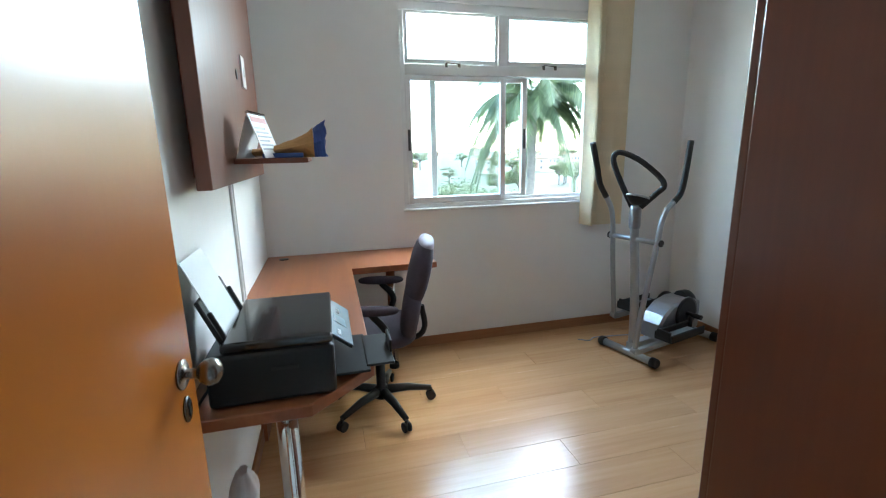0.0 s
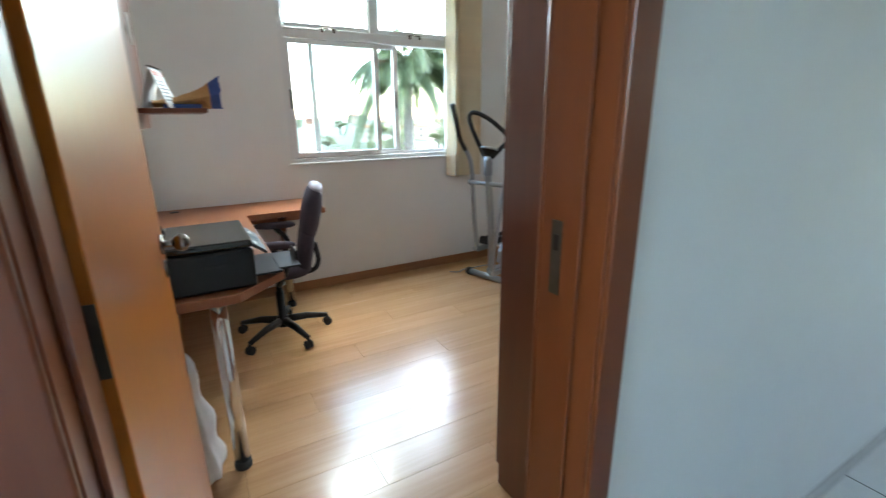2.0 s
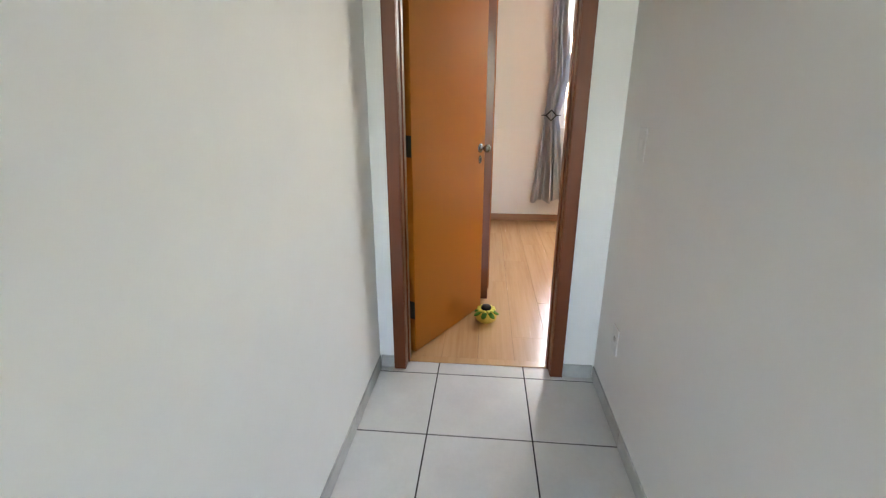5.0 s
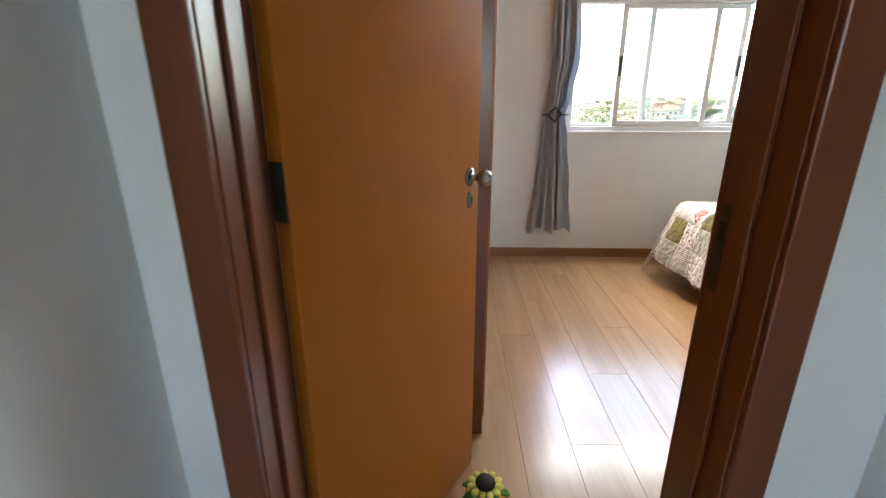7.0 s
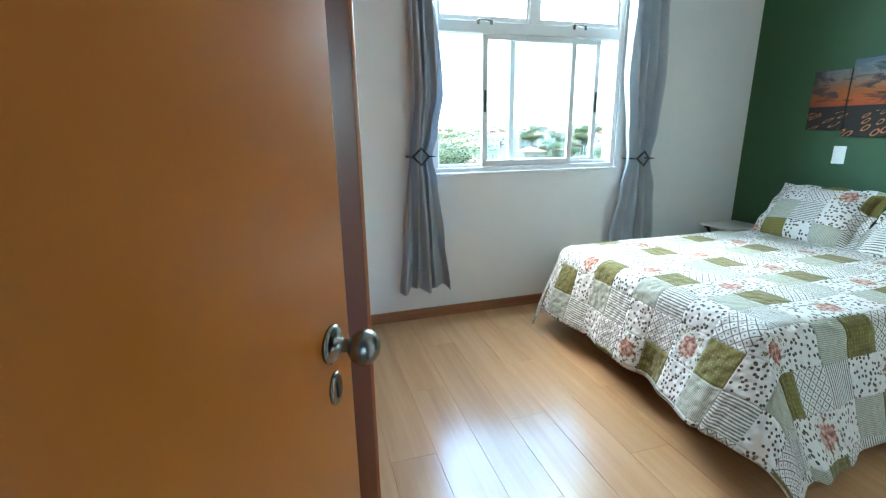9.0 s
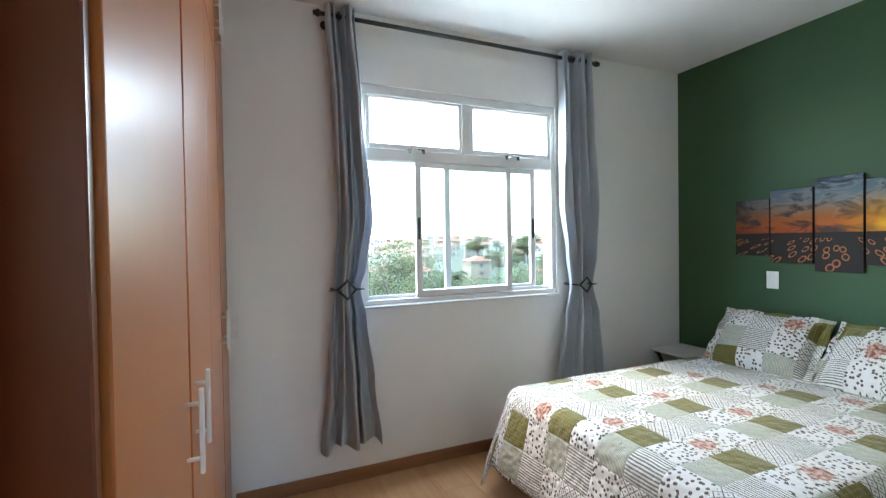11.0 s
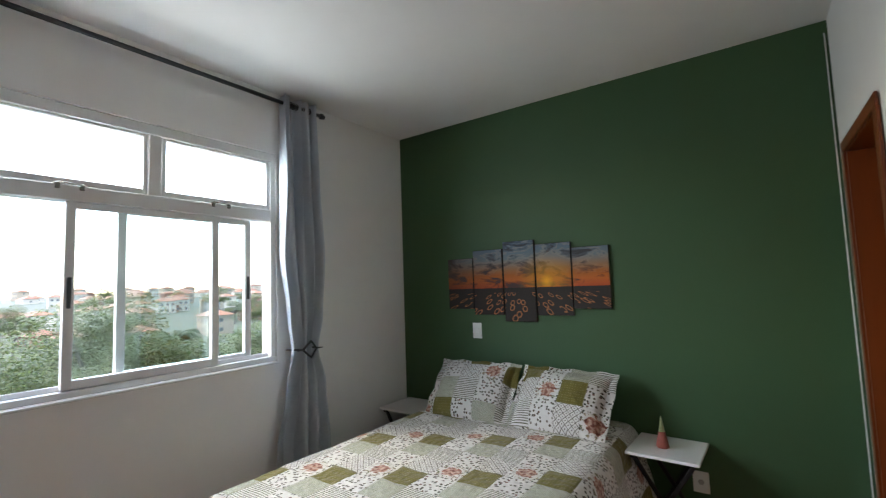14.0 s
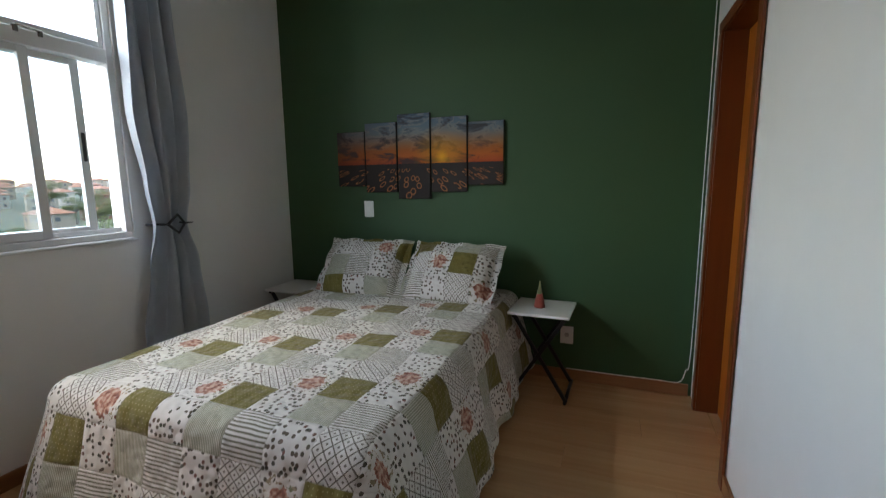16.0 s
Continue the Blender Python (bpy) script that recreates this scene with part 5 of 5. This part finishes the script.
def bedroom_wardrobe():
    x0, x1, yf, yb = 4.405, BX1 - 0.003, -0.53, BY1 - 0.002
    t = thing("wardrobe", pose(0, 0, 0), "floor-to-ceiling brown veneered wardrobe with vertical bar handles", "wardrobe")
    part("side_panel", B((x0, yf - 0.012, 0.0, x0 + 0.018, yb, 2.755), bevel=0.002), MAT["jamb"], t, "reddish brown side panel")
    part("body", B((x0 + 0.0185, yf, 0.06, x1, yb, 2.755), bevel=0.002), MAT["jamb"], t)
    part("plinth", B((x0 + 0.0185, yf + 0.03, 0.0, x1, yb, 0.0595)), MAT["jamb"], t)
    w = (x1 - 0.004 - (x0 + 0.022)) / 4
    for k in range(4):
        a = x0 + 0.022 + k * w
        for z0, z1, low in ((0.065, 2.18, True), (2.188, 2.75, False)):
            d = part("door" if low else "top_door", B((a + (0.013 if k % 2 else 0.001), yf - 0.020, z0, a + w - (0.001 if k % 2 else 0.013), yf - 0.001, z1), bevel=0.0025, seg=2), MAT["wardrobe"], t)
            x = a + w - 0.07 if k % 2 == 0 else a + 0.07
            zc = 1.065 if low else 2.33
            hl = 0.08 if low else 0.07
            bm = bmesh.new()
            box(bm, x - 0.006, yf - 0.050, zc - hl, x + 0.006, yf - 0.041, zc + hl, bevel=0.002)
            for z in (zc - hl * 0.65, zc + hl * 0.65):
                tube(bm, [(x, yf - 0.0195, z), (x, yf - 0.043, z)], 0.004, 8)
            part("handle", bm, MAT["alu"], d, "pale vertical bar handle")


bedroom_wardrobe()


def plate(name, m, w, h, label, category, socket=False):
    t = thing(name, m, label, category)
    part("cover", B((-w / 2, -0.005, -h / 2, w / 2, -0.0005, h / 2), bevel=0.002, seg=2), MAT["alu"], t)
    if socket:
        bm = bmesh.new()
        lathe(bm, [(0.016, 0), (0.016, 0.0015), (0.0, 0.0015)], 6, pose(0, -0.0048, 0, 90))
        part("socket", bm, MAT["stone"], t)
    else:
        part("rocker", B((-0.014, -0.0075, -0.02, 0.014, -0.0048, 0.02), bevel=0.001), MAT["white"], t)
    return t


plate("light_switch", pose(5.845, BY0, 1.112, 0, 0, 180), 0.078, 0.118, "white light switch on the green wall", "light switch")
plate("wall_outlet", pose(4.405, BY0, 0.305, 0, 0, 180), 0.082, 0.118, "white wall outlet low on the green wall", "wall outlet", True)
plate("light_switch", pose(3.27, CY0, 1.145, 0, 0, 180), 0.078, 0.118, "white light switch on the corridor wall", "light switch")
plate("wall_outlet", pose(3.27, CY0, 0.36, 0, 0, 180), 0.075, 0.115, "white wall outlet low on the corridor wall", "wall outlet", True)
plate("light_switch", pose(BX1, -0.579, 0.975, 0, 0, -90), 0.052, 0.118, "white light switch on the window wall", "light switch")
plate("wall_outlet", pose(BX0, -2.05, 0.30, 0, 0, 90), 0.075, 0.115, "white wall outlet on the white bedroom wall", "wall outlet", True)

bm = bmesh.new()
tube(bm, smooth_path([(3.685, BY0 + 0.006, 2.70), (3.685, BY0 + 0.006, 1.4), (3.687, BY0 + 0.006, 0.30), (3.708, BY0 + 0.007, 0.16), (3.74, BY0 + 0.016, 0.087), (3.85, BY0 + 0.016, 0.083), (4.10, BY0 + 0.016, 0.081), (4.40, BY0 + 0.016, 0.082)], 6), 0.0028, 8)
solo("wall_cable", bm, MAT["white"], "thin white cable along the edge of the green wall", "cable")


def doorstop():
    t = thing("sunflower_doorstop", pose(4.085, -0.535, 0), "stuffed sunflower door stop holding the bedroom door", "door stop")
    bm = bmesh.new()
    lathe(bm, [(0.045, 0), (0.060, 0.012), (0.066, 0.03), (0.060, 0.05), (0.045, 0.062)], 20)
    part("pot", bm, MAT["yellow"], t, "yellow felt pot")
    for k in range(7):
        a = 2 * math.pi * k / 7 + 0.2
        bm = bmesh.new()
        cushion(bm, 0.062, 0.034, 0.012, 2.2, 10, 6, pose(0, 0, 0))
        part("leaf", bm, MAT["felt_green"], t, m=pose(0.052 * math.cos(a), 0.052 * math.sin(a), 0.056, 0, 22, math.degrees(a)))
    for k in range(11):
        a = 2 * math.pi * k / 11
        bm = bmesh.new()
        cushion(bm, 0.034, 0.022, 0.016, 2.2, 10, 6, pose(0, 0, 0))
        part("petal", bm, MAT["petal"], t, m=pose(0.042 * math.cos(a), 0.042 * math.sin(a), 0.078, 0, -12, math.degrees(a)))
    bm = bmesh.new()
    cushion(bm, 0.064, 0.064, 0.038, 2.0, 18, 10, pose(0, 0, 0.088))
    part("flower_centre", bm, MAT["seed"], t, "dark seed head")


doorstop()

# ---------------------------------------------------------------- outdoors
def foliage_material(name, dark, light):
    m, nt, b = nodes_of(name)
    g = nt.nodes.new("ShaderNodeNewGeometry")
    c = ramp(nt, g.outputs["Random Per Island"], (0.0, dark), (1.0, light))
    nt.links.new(c, b.inputs["Base Color"])
    b.inputs["Roughness"].default_value = 0.6
    tl = nt.nodes.new("ShaderNodeBsdfTranslucent")
    nt.links.new(c, tl.inputs[0])
    mx = add(nt, "ShaderNodeMixShader", Fac=0.45)
    nt.links.new(b.outputs[0], mx.inputs[1])
    nt.links.new(tl.outputs[0], mx.inputs[2])
    nt.links.new(mx.outputs[0], nt.nodes["Material Output"].inputs["Surface"])
    return m


MAT["leaf"] = foliage_material("tree foliage", (0.040, 0.055, 0.014), (0.090, 0.108, 0.030))
MAT["leaf2"] = foliage_material("light tree foliage", (0.050, 0.060, 0.018), (0.115, 0.12, 0.036))
MAT["palm"] = foliage_material("palm frond", (0.04, 0.06, 0.022), (0.09, 0.115, 0.05))
MAT["flower"] = foliage_material("orange blossom shrub", (0.10, 0.12, 0.03), (0.42, 0.30, 0.05))
MAT["bark"] = plain("grey bark", (0.12, 0.10, 0.08), 0.9, 0.0, 0.3, 12, 0.5)
MAT["roof"] = plain("clay roof tile", (0.15, 0.062, 0.028), 0.8, 0.0, 0.3, 3, 0.3)
MAT["house_white"] = plain("white render", (0.31, 0.265, 0.21), 0.8, 0.0, 0.08, 2, 0.1)
MAT["house_cream"] = plain("cream render", (0.22, 0.17, 0.12), 0.8, 0.0, 0.1, 2, 0.1)
MAT["house_brick"] = plain("bare brick wall", (0.14, 0.065, 0.04), 0.85, 0.0, 0.15, 3, 0.2)
MAT["dark_pane"] = plain("dark window pane", (0.05, 0.05, 0.05), 0.5, 0.0, 0.2, 2, 0.0)
MAT["ground"] = plain("dry grass and dust", (0.036, 0.040, 0.018), 0.95, 0.0, 0.35, 0.3, 0.2)


def land(x, y):
    """Height of the land: a shallow valley below the building that climbs to far hills."""
    d = math.hypot(x - 3, y + 1)
    h = -9.5 - 7.0 * min(1.0, max(0.0, (d - 14) / 45))
    if d > 70:
        h += 16.5 * min(1.0, (d - 70) / 380) ** 0.85
    if d > 30:
        h += 2.2 * noise.noise(Vector((x * 0.012, y * 0.012, 2.0))) * min(1.0, (d - 30) / 80)
    if d > 600:
        h += 6.0 * noise.noise(Vector((x * 0.002, y * 0.002, 5.0)))
    return h


bm = bmesh.new()
radii = [1.0, 8, 14, 20, 28, 38, 50, 64, 80, 100, 125, 155, 190, 230, 280, 340, 410, 500, 650, 900, 1400, 2200, 3500]
prev = None
centre = bm.verts.new((3, -1, -9.5))
for r in radii:
    ring = [bm.verts.new((3 + r * math.cos(a), -1 + r * math.sin(a), land(3 + r * math.cos(a), -1 + r * math.sin(a)))) for a in (2 * math.pi * k / 96 for k in range(96))]
    for k in range(96):
        if prev is None:
            bm.faces.new((centre, ring[k], ring[(k + 1) % 96]))
        else:
            bm.faces.new((prev[k], ring[k], ring[(k + 1) % 96], prev[(k + 1) % 96])).smooth = True
    prev = ring
solo("ground", bm, MAT["ground"], "dry grassy valley and far hills below the windows", "ground", kind="structure")


def leafy(bm, rnd, centre, size, n, leaf):
    for _ in range(n):
        d = Vector((rnd.gauss(0, 1), rnd.gauss(0, 1), rnd.gauss(0, 0.8))).normalized() * (rnd.random() ** 0.35)
        p = Vector(centre) + Vector((d.x * size[0], d.y * size[1], d.z * size[2]))
        a = Vector((rnd.uniform(-1, 1), rnd.uniform(-1, 1), rnd.uniform(-0.4, 0.4))).normalized() * leaf * rnd.uniform(0.6, 1.3)
        b = a.cross(Vector((rnd.uniform(-0.5, 0.5), rnd.uniform(-0.5, 0.5), 1))).normalized() * leaf * rnd.uniform(0.4, 0.8)
        bm.faces.new([bm.verts.new(q) for q in (p - a, p + b * 0.9, p + a, p - b)])


def tree_parts(seed, h, spread, leaf_n, leaf_size, material):
    """Meshes of trunk and crown for one kind of broad tree."""
    rnd = random.Random(seed)
    tb, cb = bmesh.new(), bmesh.new()
    tube(tb, smooth_path([(0, 0, -0.3), (0.1, 0.05, h * 0.2), (-0.05, 0.1, h * 0.42), (0.1, 0, h * 0.6)], 3), [0.05 * h * (1 - 0.06 * k) for k in range(10)], 8)
    for k in range(9):
        a = 2 * math.pi * k / 9 + rnd.uniform(-0.3, 0.3)
        r, z = spread * rnd.uniform(0.35, 0.8), h * rnd.uniform(0.58, 0.9)
        tube(tb, smooth_path([(0, 0, h * 0.38), (0.4 * r * math.cos(a), 0.4 * r * math.sin(a), h * 0.55), (r * math.cos(a), r * math.sin(a), z)], 3), [0.022 * h, 0.018 * h, 0.016 * h, 0.013 * h, 0.01 * h, 0.008 * h, 0.004 * h], 6)
        s = spread * rnd.uniform(0.28, 0.46)
        leafy(cb, rnd, (r * math.cos(a), r * math.sin(a), z), (s, s, s * 0.62), leaf_n // 10, leaf_size)
    leafy(cb, rnd, (0, 0, h * 0.9), (spread * 0.4, spread * 0.4, spread * 0.28), leaf_n // 10, leaf_size)
    return mesh_of("trunk", tb, MAT["bark"]), mesh_of("crown", cb, material)


KINDS = [tree_parts(1, 9.0, 4.6, 26000, 0.075, MAT["leaf"]), tree_parts(2, 7.5, 3.6, 20000, 0.07, MAT["leaf2"]), tree_parts(3, 11.0, 5.2, 30000, 0.085, MAT["leaf"])]
rnd = random.Random(12)
FIRST = {}


def plant(kind, x, y, scale, turn, drop=0.0):
    m = Matrix.Translation((x, y, land(x, y) - drop)) @ Matrix.Rotation(turn, 4, "Z")
    if kind not in FIRST:
        t = thing("tree", m, "broad leafy green tree in the valley", "tree", "trees in the valley")
        for n, me in zip(("trunk", "crown"), KINDS[kind]):
            o = new(n, me)
            o.parent = t
        FIRST[kind] = t
    else:
        t = copy_thing(FIRST[kind], m)
    t.scale = (scale, scale, scale)
    return t


# trees seen over the bedroom sill, then a looser belt towards the town
for k in range(34):
    a = radians(-78 + 104 * k / 33 + rnd.uniform(-2, 2))
    d = rnd.uniform(26, 48)
    x, y = 6.5 + d * math.cos(a), -2 + d * math.sin(a)
    plant(k % 3, x, y, (rnd.uniform(-2.6, 0.1) - land(x, y)) / (9.4, 7.8, 11.4)[k % 3], rnd.uniform(0, 6))
for k in range(190):
    a = radians(rnd.uniform(-75, 105))
    d = rnd.uniform(60, 330)
    plant(k % 3, 4 + d * math.cos(a), d * math.sin(a), rnd.uniform(0.75, 1.2), rnd.uniform(0, 6))
for x, y, s in ((-1.5, 30, 0.95), (1.0, 36, 1.05), (11, 34, 1.1), (14, 30, 1.0), (-6, 38, 1.1), (35.8, -11.9, 1.27), (31, -5.5, 1.05)):
    plant(2, x, y, s, x)


def palm(x, y, h, label):
    t = thing("palm_tree", pose(x, y, land(x, y)), label, "palm tree")
    tb = bmesh.new()
    tube(tb, smooth_path([(0, 0, -0.3), (0.05, 0.02, h * 0.3), (-0.05, 0, h * 0.65), (0, 0, h)], 6), [0.17 - 0.003 * k for k in range(19)], 12)
    part("trunk", tb, MAT["bark"], t)
    r = random.Random(5)
    for k in range(40):
        a = 2 * math.pi * k / 40 * 3.0 + r.uniform(-0.2, 0.2)
        up = r.uniform(-0.2, 1.7)
        ln = r.uniform(2.2, 3.1)
        spine = []
        for q in range(13):
            s = q / 12
            out = ln * s * (0.85 - 0.25 * s)
            z = h + up * ln * 0.55 * s - ln * (0.75 + 0.3 * max(0.0, 0.5 - up)) * s * s
            spine.append(Vector((out * math.cos(a), out * math.sin(a), z)))
        bm = bmesh.new()
        tube(bm, spine, [0.022 * (1 - 0.85 * q / 12) + 0.003 for q in range(13)], 5)
        side = Vector((-math.sin(a), math.cos(a), 0))
        for q in range(70):
            s = 0.1 + 0.9 * q / 70
            i = min(11, int(s * 12))
            p = spine[i].lerp(spine[i + 1], s * 12 - i)
            d = (spine[i + 1] - spine[i]).normalized()
            for sg in (-1, 1):
                le = 0.62 * math.sin(math.pi * (0.12 + 0.83 * s)) + 0.08
                tip = p + (side * sg * 0.75 + d * 0.6 + Vector((0, 0, -0.55 - 0.3 * r.random()))).normalized() * le
                w = d * 0.02
                bm.faces.new([bm.verts.new(c) for c in (p - w, p + w, tip)])
        part("frond", bm, MAT["palm"], t)


palm(6.15, 11.2, 12.15, "tall feathery green palm outside the office window")
palm(40.7, -17.1, 11.7, "slender green palm among the valley trees")


def shrub(x, y, z_top):
    t = thing("flowering_shrub", pose(x, y, land(x, y)), "green shrub with orange blossom near the building", "shrub")
    h = z_top - land(x, y)
    bm = bmesh.new()
    tube(bm, [(0, 0, -0.2), (0.05, 0, h * 0.5), (0, 0.05, h * 0.85)], [0.09, 0.06, 0.02], 8)
    part("trunk", bm, MAT["bark"], t)
    bm = bmesh.new()
    r = random.Random(3)
    for k in range(7):
        leafy(bm, r, (r.uniform(-0.5, 0.5), r.uniform(-0.5, 0.5), h * r.uniform(0.62, 0.96)), (0.55, 0.55, 0.5), 260, 0.07)
    part("crown", bm, MAT["flower"], t)


shrub(2.9, 11.0, -0.15)


def house(name_seed, w, d, h, wall, storeys):
    """A gabled or hipped house with its openings."""
    r = random.Random(name_seed)
    t = thing("house", pose(0, 0, 0), "small rendered house with a clay tile roof on the hillside", "house", "houses on the hillside")
    part("wall", B((-w / 2, -d / 2, -4.0, w / 2, d / 2, h)), wall, t)
    bm = bmesh.new()
    e, rh = 0.5, 0.22 * d
    pts = [(-w / 2 - e, -d / 2 - e, h), (w / 2 + e, -d / 2 - e, h), (w / 2 + e, d / 2 + e, h), (-w / 2 - e, d / 2 + e, h), (-w / 2 + d * 0.35, 0, h + rh), (w / 2 - d * 0.35, 0, h + rh)]
    v = [bm.verts.new(p) for p in pts]
    for f in ((0, 1, 5, 4), (1, 2, 5), (2, 3, 4, 5), (3, 0, 4), (3, 2, 1, 0)):
        bm.faces.new([v[i] for i in f])
    part("roof", bm, MAT["roof"], t)
    for s in range(storeys):
        z = 1.0 + s * 2.9
        for x in (-w * 0.3, 0.0, w * 0.3):
            for side in (-1, 1):
                y = side * d / 2
                part("window", B((x - 0.55, y - 0.03, z, x + 0.55, y + 0.03, z + 1.1)), MAT["dark_pane"], t)
        for side in (-1, 1):
            part("window", B((side * w / 2 - 0.03, -0.6, z, side * w / 2 + 0.03, 0.6, z + 1.1)), MAT["dark_pane"], t)
    return t


models = [house(1, 10, 8, 3.2, MAT["house_white"], 1), house(2, 9, 8, 6.0, MAT["house_cream"], 2), house(3, 8, 7, 6.0, MAT["house_white"], 2), house(4, 9, 7, 3.2, MAT["house_brick"], 1)]
spots = []
for k in range(270):
    a = radians(rnd.uniform(-62, 12) if k < 200 else rnd.uniform(12, 118))
    d = 150 + 360 * rnd.random() ** 0.85
    spots.append((5 + d * math.cos(a), d * math.sin(a)))
spots += [(6.5, 46), (-2, 58), (12, 60), (3, 75), (-9, 72)]
for k, (x, y) in enumerate(spots):
    m = pose(x, y, land(x, y), 0, 0, rnd.choice((0, 90, 15, 75)) + rnd.uniform(-8, 8))
    if k < 4:
        models[k].matrix_world = m
    else:
        copy_thing(models[k % 4], m)

# the rest of the building under the flat, so that it stands on the ground
t = thing("apartment_building", pose(0, 0, 0), "lower storeys of the rendered apartment building", "building")
part("wall", B((CX0 - 0.15, BY0 - 0.15, -10.2, BX1 + 0.16, OY1 + 0.16, -0.11)), MAT["house_white"], t)

# ---------------------------------------------------------------- floor planks and tiles
def lay_planks(parent, x0, x1, y0, y1, width, length, shift):
    shapes = {}
    row = 0
    y = y0
    while y < y1 - 0.01:
        w = min(width, y1 - y)
        x = x0 - (row * shift) % length
        while x < x1 - 0.01:
            a, b = max(x, x0), min(x + length, x1)
            key = (round(b - a, 4), round(w, 4))
            if key[0] > 0.005:
                if key not in shapes:
                    bm = bmesh.new()
                    box(bm, 0.0004, 0.0004, -0.0078, key[0] - 0.0004, key[1] - 0.0004, 0.0, bevel=0.0007)
                    shapes[key] = mesh_of("plank", bm, MAT["laminate"])
                piece("plank", shapes[key], parent, pose(a, y, 0))
            x += length
        y += width
        row += 1


lay_planks(floor_office, OX0, OX1, OY0 - 0.07, OY1, 0.192, 1.30, 0.47)
lay_planks(floor_bedroom, 3.612, BX1, BY0, BY1, 0.192, 1.30, 0.47)


def lay_tiles(parent):
    shapes = {}
    xs = [1.783 + 0.427 * k for k in range(-8, 5)] + [3.595]
    ys = [CY0, -0.725, -0.298, 0.0]
    xs[0] = CX0
    for x0, x1 in zip(xs, xs[1:]):
        for y0, y1 in zip(ys, ys[1:]):
            key = (round(x1 - x0, 4), round(y1 - y0, 4))
            if key not in shapes:
                bm = bmesh.new()
                box(bm, 0.003, 0.003, -0.0058, key[0] - 0.003, key[1] - 0.003, 0.0, bevel=0.0012)
                shapes[key] = mesh_of("tile", bm, MAT["tile"])
            piece("tile", shapes[key], parent, pose(x0, y0, 0))
    bm = bmesh.new()
    box(bm, 0.002, 0.002, -0.0058, OD1 - OD0 - 0.002, 0.058, 0.0, bevel=0.0012)
    piece("tile", mesh_of("tile", bm, MAT["tile"]), parent, pose(OD0, 0, 0))


lay_tiles(floor_corridor)
